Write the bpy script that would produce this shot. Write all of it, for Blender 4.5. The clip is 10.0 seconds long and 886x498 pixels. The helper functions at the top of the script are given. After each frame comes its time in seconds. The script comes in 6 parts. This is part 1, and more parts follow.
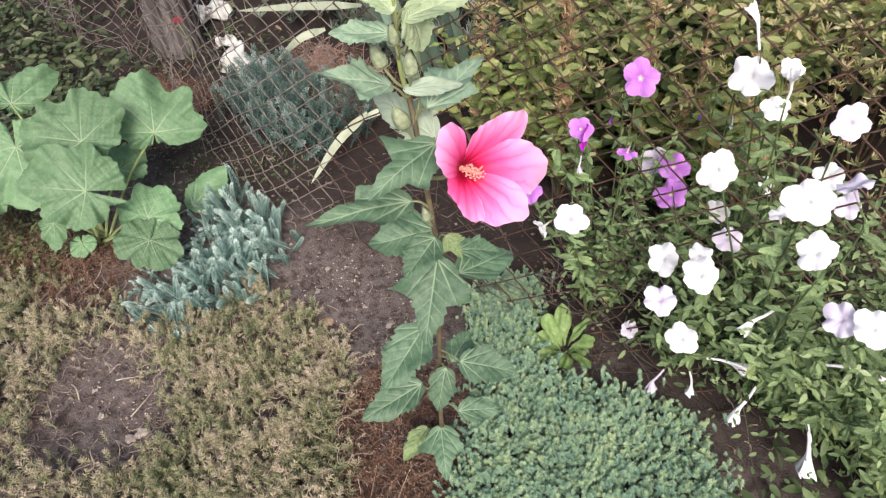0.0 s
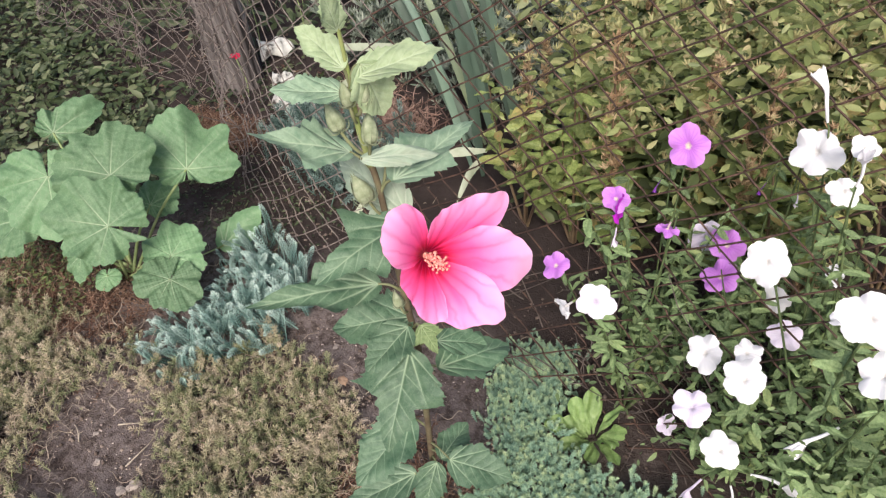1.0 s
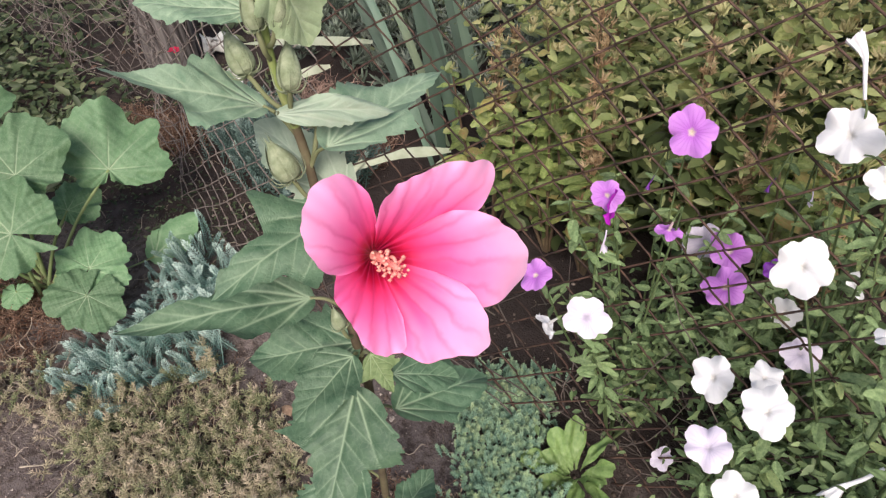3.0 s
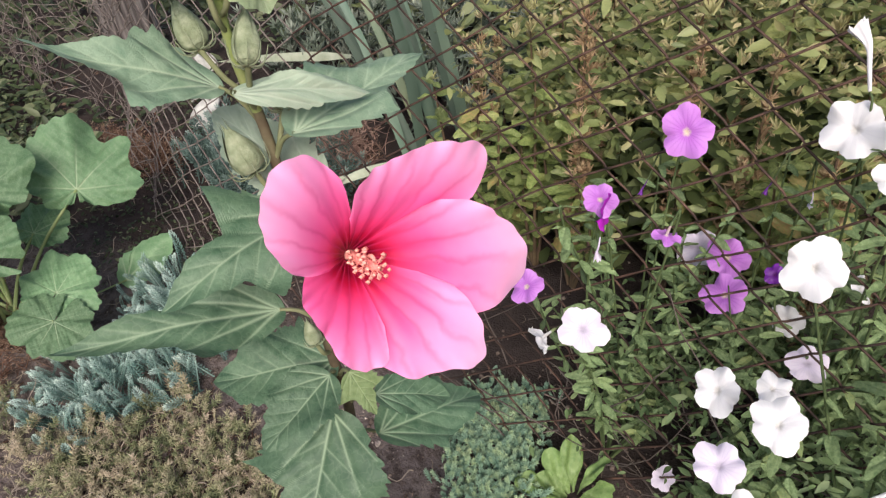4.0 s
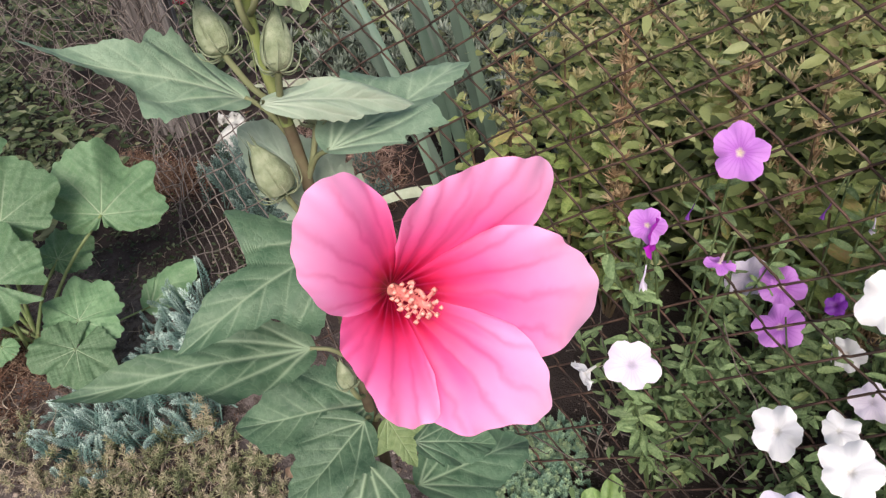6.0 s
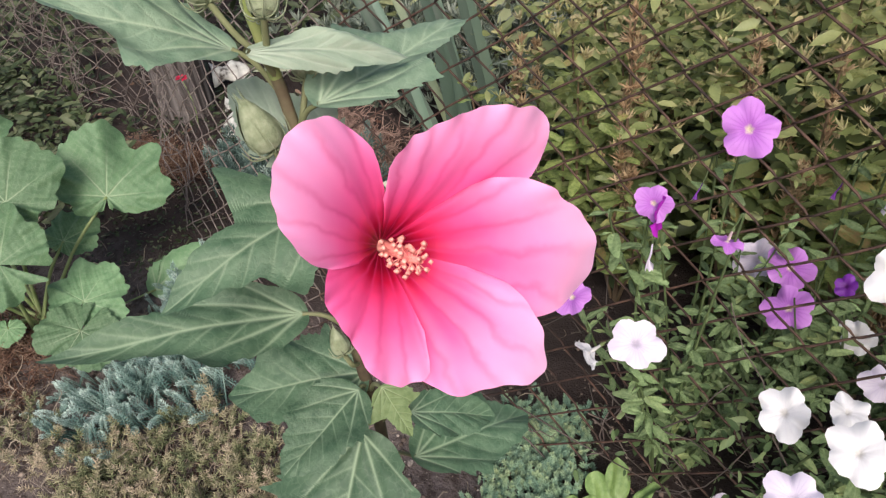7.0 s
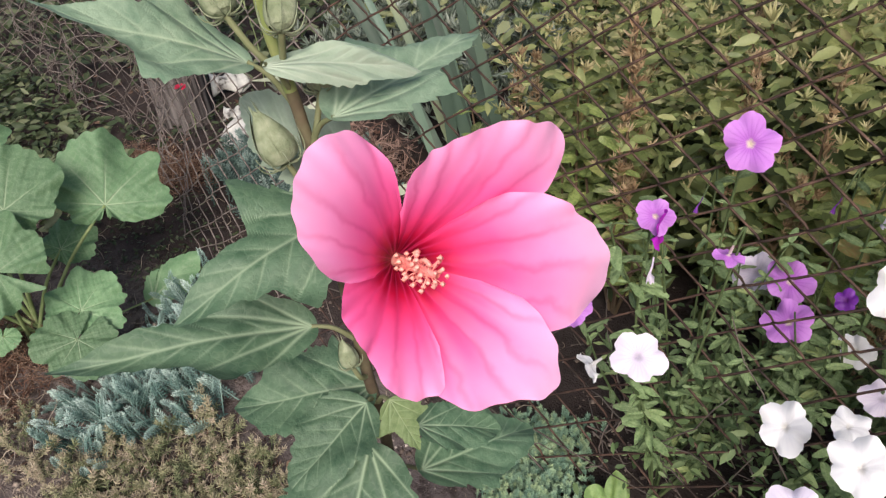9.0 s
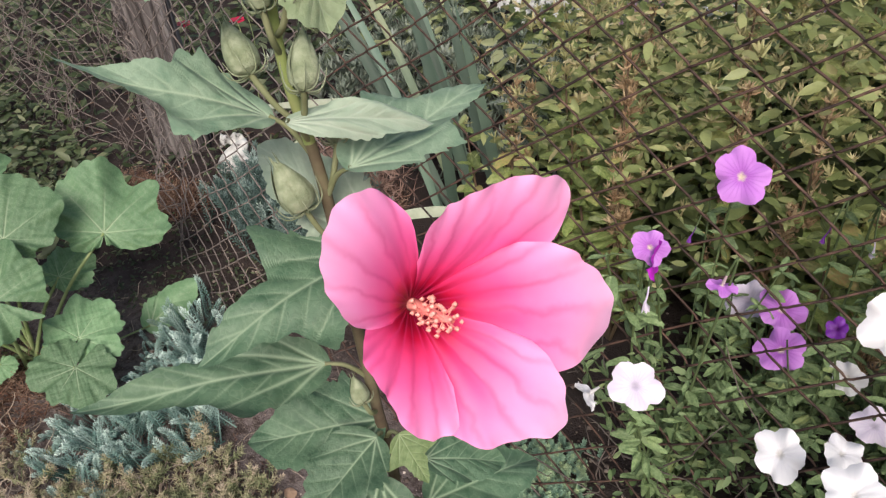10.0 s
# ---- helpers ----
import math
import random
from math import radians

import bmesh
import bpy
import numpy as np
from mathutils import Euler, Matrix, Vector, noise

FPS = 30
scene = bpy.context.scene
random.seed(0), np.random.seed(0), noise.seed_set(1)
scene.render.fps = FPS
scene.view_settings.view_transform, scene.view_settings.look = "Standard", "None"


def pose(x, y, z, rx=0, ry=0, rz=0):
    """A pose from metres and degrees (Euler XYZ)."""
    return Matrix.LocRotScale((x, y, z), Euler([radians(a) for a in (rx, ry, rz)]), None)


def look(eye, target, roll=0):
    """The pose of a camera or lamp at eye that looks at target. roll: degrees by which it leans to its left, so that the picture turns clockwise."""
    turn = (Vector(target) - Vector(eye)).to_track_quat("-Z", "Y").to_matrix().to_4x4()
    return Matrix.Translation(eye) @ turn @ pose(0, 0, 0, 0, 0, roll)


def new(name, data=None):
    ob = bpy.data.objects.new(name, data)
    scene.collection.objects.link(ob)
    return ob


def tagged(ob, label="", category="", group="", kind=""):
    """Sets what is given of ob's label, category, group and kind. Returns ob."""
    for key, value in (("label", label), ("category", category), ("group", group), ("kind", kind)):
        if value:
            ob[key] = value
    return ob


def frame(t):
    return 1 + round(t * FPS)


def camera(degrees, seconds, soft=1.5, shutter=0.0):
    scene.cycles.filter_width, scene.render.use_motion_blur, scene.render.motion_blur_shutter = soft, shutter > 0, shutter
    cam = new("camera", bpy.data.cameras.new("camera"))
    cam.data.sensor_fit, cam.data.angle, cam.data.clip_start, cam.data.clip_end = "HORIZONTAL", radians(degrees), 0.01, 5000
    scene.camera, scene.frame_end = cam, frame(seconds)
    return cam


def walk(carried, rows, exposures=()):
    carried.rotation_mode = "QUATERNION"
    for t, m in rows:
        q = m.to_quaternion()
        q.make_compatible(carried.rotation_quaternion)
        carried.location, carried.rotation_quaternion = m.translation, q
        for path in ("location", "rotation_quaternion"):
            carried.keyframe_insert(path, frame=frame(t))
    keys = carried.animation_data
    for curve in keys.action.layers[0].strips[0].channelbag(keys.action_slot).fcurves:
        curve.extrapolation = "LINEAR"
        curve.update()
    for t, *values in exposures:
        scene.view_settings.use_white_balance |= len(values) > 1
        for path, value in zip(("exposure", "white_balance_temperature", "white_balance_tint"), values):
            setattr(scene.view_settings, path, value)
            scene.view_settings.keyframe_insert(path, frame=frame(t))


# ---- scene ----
cam = camera(63.5, 10.0, soft=1.3)
PATH = [
    (0, (0.013, -0.041, 1.169), (-0.882, 1.031, -0.262), -7.8),
    (0.5, (0.018, 0.014, 1.14), (-0.896, 1.047, -0.309), -5.8),
    (1, (0.013, 0.102, 1.115), (-1.081, 1.112, -0.22), -8.9),
    (1.5, (-0.025, 0.119, 1.071), (-1.021, 1.122, -0.345), -6.0),
    (2, (-0.042, 0.144, 1.043), (-1.03, 1.147, -0.377), -6.0),
    (2.5, (-0.053, 0.169, 1.023), (-1.059, 1.226, -0.344), -6.6),
    (2.7, (-0.062, 0.176, 1.015), (-1.082, 1.25, -0.328), -6.8),
    (3.8, (-0.093, 0.2, 0.951), (-1.119, 1.356, -0.318), -5.8),
    (4, (-0.096, 0.204, 0.955), (-1.108, 1.367, -0.319), -6.3),
    (4.5, (-0.098, 0.201, 0.945), (-1.104, 1.352, -0.345), -7.0),
    (5, (-0.103, 0.203, 0.948), (-1.147, 1.36, -0.306), -9.1),
    (5.5, (-0.115, 0.222, 0.929), (-1.218, 1.419, -0.232), -7.4),
    (5.7, (-0.131, 0.223, 0.933), (-1.217, 1.409, -0.257), -7.1),
    (7, (-0.126, 0.226, 0.914), (-1.223, 1.357, -0.318), -7.9),
    (7.5, (-0.129, 0.226, 0.918), (-1.211, 1.39, -0.296), -6.9),
    (8, (-0.127, 0.225, 0.917), (-1.206, 1.39, -0.298), -7.0),
    (8.5, (-0.13, 0.219, 0.914), (-1.218, 1.388, -0.289), -6.8),
    (9, (-0.132, 0.222, 0.916), (-1.227, 1.377, -0.295), -7.1),
    (9.5, (-0.13, 0.218, 0.922), (-1.225, 1.393, -0.27), -7.0),
    (10, (-0.133, 0.213, 0.933), (-1.23, 1.413, -0.231), -6.6),
]
walk(cam, [(t, look(eye, target, roll)) for t, eye, target, roll in PATH], [(0.0, 1.64), (1.5, 1.50), (4.0, 1.32), (10.0, 1.27)])

# ---- world, sun ----
world = bpy.data.worlds.new("overcast_sky")
scene.world = world
world.use_nodes = True
wn = world.node_tree
sky = wn.nodes.new("ShaderNodeTexSky")
sky.sky_type, sky.sun_disc = "NISHITA", False
sky.sun_elevation, sky.sun_rotation = radians(43), radians(139)
sky.air_density, sky.dust_density, sky.ozone_density = 1.0, 4.0, 1.0
wn.links.new(sky.outputs[0], wn.nodes["Background"].inputs[0])
wn.nodes["Background"].inputs[1].default_value = 0.065
sun = new("sun", bpy.data.lights.new("sun", "SUN"))
sun.data.energy, sun.data.angle, sun.data.color = 1.55, radians(24), (1.0, 0.92, 0.86)
sun.matrix_world = look((1.3, -1.6, 2.6), (-0.5, 0.5, 0.0))

rnd = random.Random(7)
rng = np.random.default_rng(7)


# ---- materials ----
def material(name, rough=0.6, spec=0.4):
    m = bpy.data.materials.new(name)
    m.use_nodes = True
    b = m.node_tree.nodes["Principled BSDF"]
    b.inputs["Roughness"].default_value = rough
    b.inputs["Specular IOR Level"].default_value = spec
    return m, m.node_tree, b


def ramp(nt, stops, src):
    r = nt.nodes.new("ShaderNodeValToRGB")
    e = r.color_ramp.elements
    while len(e) < len(stops):
        e.new(0.5)
    for k, (p, c) in zip(e, stops):
        k.position, k.color = p, (*c, 1)
    nt.links.new(src, r.inputs[0])
    return r.outputs[0]


def noise_node(nt, scale, detail=4.0, kind="Object", rough=0.55):
    tc = nt.nodes.new("ShaderNodeTexCoord")
    n = nt.nodes.new("ShaderNodeTexNoise")
    n.inputs["Scale"].default_value, n.inputs["Detail"].default_value, n.inputs["Roughness"].default_value = scale, detail, rough
    nt.links.new(tc.outputs[kind], n.inputs["Vector"])
    return n.outputs["Fac"]


def mixc(nt, fac, a, b, how="MIX"):
    m = nt.nodes.new("ShaderNodeMix")
    m.data_type, m.blend_type = "RGBA", how
    for sock, v in ((m.inputs[0], fac), (m.inputs[6], a), (m.inputs[7], b)):
        if isinstance(v, (int, float)):
            sock.default_value = v
        elif isinstance(v, tuple):
            sock.default_value = (*v, 1)
        else:
            nt.links.new(v, sock)
    return m.outputs[2]


def attr(nt, name):
    a = nt.nodes.new("ShaderNodeAttribute")
    a.attribute_name = name
    return a.outputs["Fac"]


def mathn(nt, op, a, b=0.0, clamp=False):
    m = nt.nodes.new("ShaderNodeMath")
    m.operation, m.use_clamp = op, clamp
    for sock, v in ((m.inputs[0], a), (m.inputs[1], b)):
        if isinstance(v, (int, float)):
            sock.default_value = v
        else:
            nt.links.new(v, sock)
    return m.outputs[0]


def bump(nt, b, height, strength=0.3, dist=0.002):
    n = nt.nodes.new("ShaderNodeBump")
    n.inputs["Strength"].default_value, n.inputs["Distance"].default_value = strength, dist
    nt.links.new(height, n.inputs["Height"])
    nt.links.new(n.outputs[0], b.inputs["Normal"])


def translucent(nt, b, colour, share):
    t = nt.nodes.new("ShaderNodeBsdfTranslucent")
    if isinstance(colour, tuple):
        t.inputs[0].default_value = (*colour, 1)
    else:
        nt.links.new(colour, t.inputs[0])
    mx = nt.nodes.new("ShaderNodeMixShader")
    mx.inputs[0].default_value = share
    nt.links.new(b.outputs[0], mx.inputs[1])
    nt.links.new(t.outputs[0], mx.inputs[2])
    nt.links.new(mx.outputs[0], nt.nodes["Material Output"].inputs[0])


def object_random(nt):
    return nt.nodes.new("ShaderNodeObjectInfo").outputs["Random"]


def leaf_material(name, dark, light, vein=None, rough=0.5, spread=0.25, scale=60.0, share=0.22, old=None, per="object", net=0.0):
    """Leaf green in two tones, with paler veins, and a tint that differs from leaf to leaf."""
    m, nt, b = material(name, rough, 0.35)
    n1, n2 = noise_node(nt, scale, 5), noise_node(nt, scale * 0.2, 2)
    base = mixc(nt, ramp(nt, [(0.3, (0, 0, 0)), (0.7, (1, 1, 1))], n2), dark, light)
    base = mixc(nt, mathn(nt, "MULTIPLY", n1, 0.35), base, tuple(c * 0.6 for c in dark))
    r = object_random(nt) if per == "object" else attr(nt, "tint")
    hsv = nt.nodes.new("ShaderNodeHueSaturation")
    nt.links.new(mathn(nt, "ADD", mathn(nt, "MULTIPLY", r, spread * 2), 1.0 - spread), hsv.inputs["Value"])
    nt.links.new(base, hsv.inputs["Color"])
    base = hsv.outputs[0]
    if old:
        pick = ramp(nt, [(0.82, (0, 0, 0)), (0.99, (1, 1, 1))], r)
        base = mixc(nt, mathn(nt, "MULTIPLY", pick, ramp(nt, [(0.35, (0.3,) * 3), (0.65, (1,) * 3)], n2)), base, old)
    if vein:
        v = attr(nt, "vein")
        base = mixc(nt, v, base, vein)
        high = mathn(nt, "ADD", mathn(nt, "MULTIPLY", v, -1.2), n1)
        if net:
            tc, vor = nt.nodes.new("ShaderNodeTexCoord"), nt.nodes.new("ShaderNodeTexVoronoi")
            vor.feature = "DISTANCE_TO_EDGE"
            vor.inputs["Scale"].default_value = net
            wobble = nt.nodes.new("ShaderNodeTexNoise")
            wobble.inputs["Scale"].default_value = net * 0.8
            nt.links.new(tc.outputs["Object"], wobble.inputs["Vector"])
            nt.links.new(mixc(nt, 0.12, tc.outputs["Object"], wobble.outputs["Color"]), vor.inputs["Vector"])
            lines = ramp(nt, [(0.0, (1, 1, 1)), (0.09, (0, 0, 0))], vor.outputs["Distance"])
            base = mixc(nt, mathn(nt, "MULTIPLY", lines, 0.10), base, vein)
            high = mathn(nt, "ADD", high, mathn(nt, "MULTIPLY", ramp(nt, [(0.0, (0, 0, 0)), (0.25, (1, 1, 1))], vor.outputs["Distance"]), 0.22))
        bump(nt, b, high, 0.38, 0.0012)
    else:
        bump(nt, b, n1, 0.3, 0.001)
    nt.links.new(base, b.inputs["Base Color"])
    translucent(nt, b, base, share)
    return m


def plain(name, stops, scale=40.0, rough=0.7, spec=0.3, bumps=0.4, dist=0.002, detail=5.0):
    m, nt, b = material(name, rough, spec)
    n = noise_node(nt, scale, detail)
    nt.links.new(ramp(nt, stops, n), b.inputs["Base Color"])
    bump(nt, b, noise_node(nt, scale * 3, 4), bumps, dist)
    return m


def tinted(name, stops, rough=0.6, spec=0.3, share=0.15, scale=25.0, patch=0.4):
    """For joined small pieces: the colour goes by the piece's tint and a broad patchiness."""
    m, nt, b = material(name, rough, spec)
    t = mathn(nt, "ADD", mathn(nt, "MULTIPLY", attr(nt, "tint"), 1.05 - patch), mathn(nt, "MULTIPLY", noise_node(nt, scale * 0.25, 3), patch))
    col = ramp(nt, stops, t)
    col = mixc(nt, mathn(nt, "MULTIPLY", noise_node(nt, scale * 12, 2), 0.3), col, tuple(c * 0.55 for c in stops[0][1]))
    nt.links.new(col, b.inputs["Base Color"])
    translucent(nt, b, col, share)
    return m


def soil_material():
    m, nt, b = material("soil", 0.95, 0.1)
    n1, n2, n3 = noise_node(nt, 3.0, 3), noise_node(nt, 45.0, 8, rough=0.72), noise_node(nt, 300.0, 4)
    base = mixc(nt, n1, (0.112, 0.090, 0.085), (0.190, 0.158, 0.148))
    base = mixc(nt, ramp(nt, [(0.45, (0, 0, 0)), (0.6, (1, 1, 1))], n2), base, (0.062, 0.047, 0.042))
    base = mixc(nt, ramp(nt, [(0.62, (0, 0, 0)), (0.72, (1, 1, 1))], n3), base, (0.27, 0.21, 0.17))
    # Soil colour darkens towards the fence, standing in for the plants' shade.
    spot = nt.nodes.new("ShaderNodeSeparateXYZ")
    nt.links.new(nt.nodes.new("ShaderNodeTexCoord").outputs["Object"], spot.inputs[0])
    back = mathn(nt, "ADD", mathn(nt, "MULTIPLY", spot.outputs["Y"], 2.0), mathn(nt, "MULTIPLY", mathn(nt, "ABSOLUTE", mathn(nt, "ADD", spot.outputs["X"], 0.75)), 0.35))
    soil_shade = ramp(nt, [(0.36, (0, 0, 0)), (0.72, (1, 1, 1))], mathn(nt, "ADD", mathn(nt, "SUBTRACT", back, 1.06), mathn(nt, "MULTIPLY", mathn(nt, "SUBTRACT", noise_node(nt, 7.0, 4), 0.5), 0.5)))
    base = mixc(nt, soil_shade, base, mixc(nt, n2, (0.028, 0.021, 0.019), (0.072, 0.056, 0.051)))
    nt.links.new(base, b.inputs["Base Color"])
    bump(nt, b, mathn(nt, "ADD", n2, mathn(nt, "MULTIPLY", n3, 0.6)), 0.9, 0.008)
    return m


def petal_material(name, inner, mid, outer, veincol, throat=(0.0, 0.12, 0.34), ribs=26.0, share=0.3, vein_strength=0.4, stops=None):
    """Colour runs from the eye to the rim along the petal; darker ribs fan out from the eye."""
    m, nt, b = material(name, 0.45, 0.3)
    along, across = attr(nt, "along"), attr(nt, "across")
    n = noise_node(nt, 55.0, 3)
    col = ramp(nt, stops or [(throat[0], inner), (throat[1], inner), (throat[2], mid), (1.0, outer)], mathn(nt, "ADD", along, mathn(nt, "MULTIPLY", mathn(nt, "SUBTRACT", n, 0.5), 0.10)))
    wob = mathn(nt, "ADD", mathn(nt, "MULTIPLY", across, ribs), mathn(nt, "MULTIPLY", n, 3.0))
    s = mathn(nt, "POWER", mathn(nt, "ABSOLUTE", mathn(nt, "SINE", wob)), 14.0)
    fade = ramp(nt, [(0.1, (1, 1, 1)), (0.6, (0.75,) * 3), (0.98, (0, 0, 0))], along)
    veins = mathn(nt, "MULTIPLY", mathn(nt, "MULTIPLY", s, fade), vein_strength)
    col = mixc(nt, veins, col, veincol)
    nt.links.new(col, b.inputs["Base Color"])
    bump(nt, b, mathn(nt, "ADD", mathn(nt, "MULTIPLY", s, 0.5), noise_node(nt, 140.0, 3)), 0.2, 0.0006)
    translucent(nt, b, col, share)
    return m


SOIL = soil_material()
HIB_LEAF = leaf_material("hibiscus_leaf", (0.050, 0.108, 0.060), (0.112, 0.188, 0.112), (0.32, 0.42, 0.28), 0.52, 0.16, 40, 0.2, net=17.0)
HIB_FRESH = leaf_material("hibiscus_leaf_fresh", (0.15, 0.225, 0.085), (0.24, 0.325, 0.145), (0.36, 0.44, 0.25), 0.55, 0.12, 40, 0.25)
HIB_PALE = leaf_material("hibiscus_leaf_pale", (0.130, 0.215, 0.140), (0.250, 0.345, 0.240), (0.40, 0.49, 0.35), 0.55, 0.1, 45, 0.2, net=17.0)
HIB_UNDER = leaf_material("hibiscus_leaf_underside", (0.30, 0.385, 0.285), (0.39, 0.47, 0.36), (0.45, 0.52, 0.41), 0.6, 0.08, 30, 0.25)
HIB_YOUNG = leaf_material("hibiscus_leaf_young", (0.31, 0.40, 0.225), (0.44, 0.53, 0.33), (0.50, 0.58, 0.40), 0.6, 0.1, 50, 0.35)
HOLLY = leaf_material("hollyhock_leaf", (0.100, 0.195, 0.094), (0.170, 0.285, 0.150), (0.46, 0.54, 0.37), 0.58, 0.30, 16, 0.24, net=15.0)
HEDGE = leaf_material("hedge_leaf", (0.152, 0.222, 0.062), (0.340, 0.405, 0.140), (0.48, 0.50, 0.24), 0.40, 0.45, 60, 0.36, (0.47, 0.30, 0.13))
# Lightened copy of the hedge leaf; open skylight is put into its colour.
HEDGE_SKYLIT = leaf_material("hedge_leaf_skylit", (0.250, 0.300, 0.095), (0.480, 0.510, 0.200), (0.55, 0.56, 0.30), 0.40, 0.40, 60, 0.40, (0.55, 0.40, 0.19))
PET_LEAF = leaf_material("petunia_leaf", (0.120, 0.195, 0.078), (0.260, 0.350, 0.160), (0.32, 0.40, 0.22), 0.6, 0.42, 60, 0.26, (0.31, 0.36, 0.14))
WEED = leaf_material("weed_leaf", (0.150, 0.250, 0.075), (0.250, 0.360, 0.130), (0.36, 0.45, 0.23), 0.5, 0.15, 60, 0.24)
IRIS = leaf_material("iris_leaf", (0.075, 0.130, 0.098), (0.165, 0.230, 0.165), None, 0.5, 0.5, 18, 0.15, (0.24, 0.26, 0.13))
STRAW = plain("dry_strap", [(0.3, (0.27, 0.305, 0.215)), (0.7, (0.42, 0.45, 0.35))], 30, 0.75)
TWIG = plain("pale_twig", [(0.3, (0.30, 0.245, 0.185)), (0.7, (0.48, 0.42, 0.34))], 60, 0.8)
STEM = plain("green_stem", [(0.35, (0.19, 0.26, 0.075)), (0.65, (0.25, 0.25, 0.11))], 25, 0.6)
HIBSTEM = plain("hibiscus_stem", [(0.32, (0.068, 0.050, 0.034)), (0.5, (0.110, 0.088, 0.055)), (0.7, (0.155, 0.142, 0.082))], 45, 0.75, 0.2, 0.5, 0.001)
STALK = plain("hibiscus_stalk", [(0.35, (0.135, 0.150, 0.072)), (0.65, (0.215, 0.225, 0.125))], 40, 0.7, 0.2)
BROWNSTEM = plain("brown_stem", [(0.35, (0.095, 0.060, 0.040)), (0.65, (0.155, 0.110, 0.062))], 30, 0.65)
PETSTEM = plain("petunia_stem", [(0.3, (0.052, 0.082, 0.030)), (0.7, (0.105, 0.140, 0.058))], 30, 0.65)
PALESTEM = plain("pale_stem", [(0.3, (0.16, 0.22, 0.08)), (0.7, (0.26, 0.31, 0.15))], 30, 0.6)
BUD = plain("bud_green", [(0.3, (0.150, 0.180, 0.105)), (0.5, (0.215, 0.248, 0.155)), (0.7, (0.30, 0.330, 0.225))], 180, 0.8, 0.15, 0.6, 0.0010)
PINK = petal_material("pink_petal", None, None, None, (0.66, 0.045, 0.19), (0, 0, 0), 9.0, 0.30, 0.48,
                      [(0.09, (0.24, 0.001, 0.018)), (0.16, (0.50, 0.004, 0.050)), (0.26, (0.80, 0.045, 0.19)), (0.44, (0.90, 0.125, 0.37)), (0.66, (0.94, 0.29, 0.58)), (0.98, (0.96, 0.50, 0.76))])
STAMEN = plain("stamen_cream", [(0.3, (0.82, 0.25, 0.24)), (0.7, (0.88, 0.42, 0.34))], 200, 0.6)
ANTHER = plain("anther", [(0.3, (0.72, 0.26, 0.22)), (0.7, (0.90, 0.52, 0.42))], 200, 0.7)
# Grey inner tone on white and lilac stands for shade in the throat.
WHITE = petal_material("white_petal", (0.62, 0.60, 0.58), (0.83, 0.82, 0.85), (0.85, 0.84, 0.87), (0.55, 0.50, 0.66), (0, 0.07, 0.22), 15.0, 0.25, 0.13)
LILAC = petal_material("lilac_petal", (0.50, 0.45, 0.55), (0.70, 0.63, 0.77), (0.76, 0.69, 0.82), (0.42, 0.30, 0.60), (0, 0.08, 0.25), 15.0, 0.25, 0.3)
PURPLE = petal_material("purple_petal", (0.70, 0.62, 0.45), (0.44, 0.14, 0.56), (0.55, 0.23, 0.66), (0.25, 0.05, 0.38), (0, 0.06, 0.2), 15.0, 0.25, 0.5)
MAGENTA = petal_material("magenta_petal", (0.20, 0.0, 0.18), (0.34, 0.010, 0.36), (0.42, 0.02, 0.46), (0.18, 0.0, 0.2), (0, 0.1, 0.3), 15.0, 0.2, 0.4)
VIOLET = petal_material("violet_petal", (0.08, 0.01, 0.12), (0.12, 0.015, 0.22), (0.17, 0.03, 0.32), (0.06, 0.0, 0.1), (0, 0.1, 0.3), 15.0, 0.2, 0.4)
ROSE = plain("red_petal", [(0.3, (0.42, 0.01, 0.04)), (0.7, (0.62, 0.03, 0.09))], 60, 0.5)
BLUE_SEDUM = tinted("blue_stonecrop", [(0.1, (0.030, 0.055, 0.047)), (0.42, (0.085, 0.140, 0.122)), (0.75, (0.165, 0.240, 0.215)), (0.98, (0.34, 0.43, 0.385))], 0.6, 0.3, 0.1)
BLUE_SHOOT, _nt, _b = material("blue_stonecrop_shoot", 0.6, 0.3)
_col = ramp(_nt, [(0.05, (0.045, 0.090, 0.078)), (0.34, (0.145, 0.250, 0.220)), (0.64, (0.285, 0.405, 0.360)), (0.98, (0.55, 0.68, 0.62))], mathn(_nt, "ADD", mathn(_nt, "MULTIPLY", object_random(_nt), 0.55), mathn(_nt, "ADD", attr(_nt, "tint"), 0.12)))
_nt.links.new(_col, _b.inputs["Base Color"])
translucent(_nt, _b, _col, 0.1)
# The lowest stop stands for shade in the gaps between tufts.
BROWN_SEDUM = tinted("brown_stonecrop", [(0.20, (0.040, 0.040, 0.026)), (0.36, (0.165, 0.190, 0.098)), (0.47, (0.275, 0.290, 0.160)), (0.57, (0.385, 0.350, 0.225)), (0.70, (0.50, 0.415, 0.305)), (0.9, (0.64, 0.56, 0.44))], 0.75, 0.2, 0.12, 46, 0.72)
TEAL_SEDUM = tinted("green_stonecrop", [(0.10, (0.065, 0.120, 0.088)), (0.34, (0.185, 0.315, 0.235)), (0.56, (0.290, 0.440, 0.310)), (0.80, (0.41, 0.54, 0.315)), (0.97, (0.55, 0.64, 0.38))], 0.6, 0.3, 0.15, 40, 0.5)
RED_SEDUM = tinted("red_brown_stonecrop", [(0.1, (0.060, 0.032, 0.024)), (0.45, (0.15, 0.080, 0.055)), (0.7, (0.24, 0.155, 0.11)), (0.95, (0.42, 0.31, 0.23))], 0.75, 0.2, 0.1)
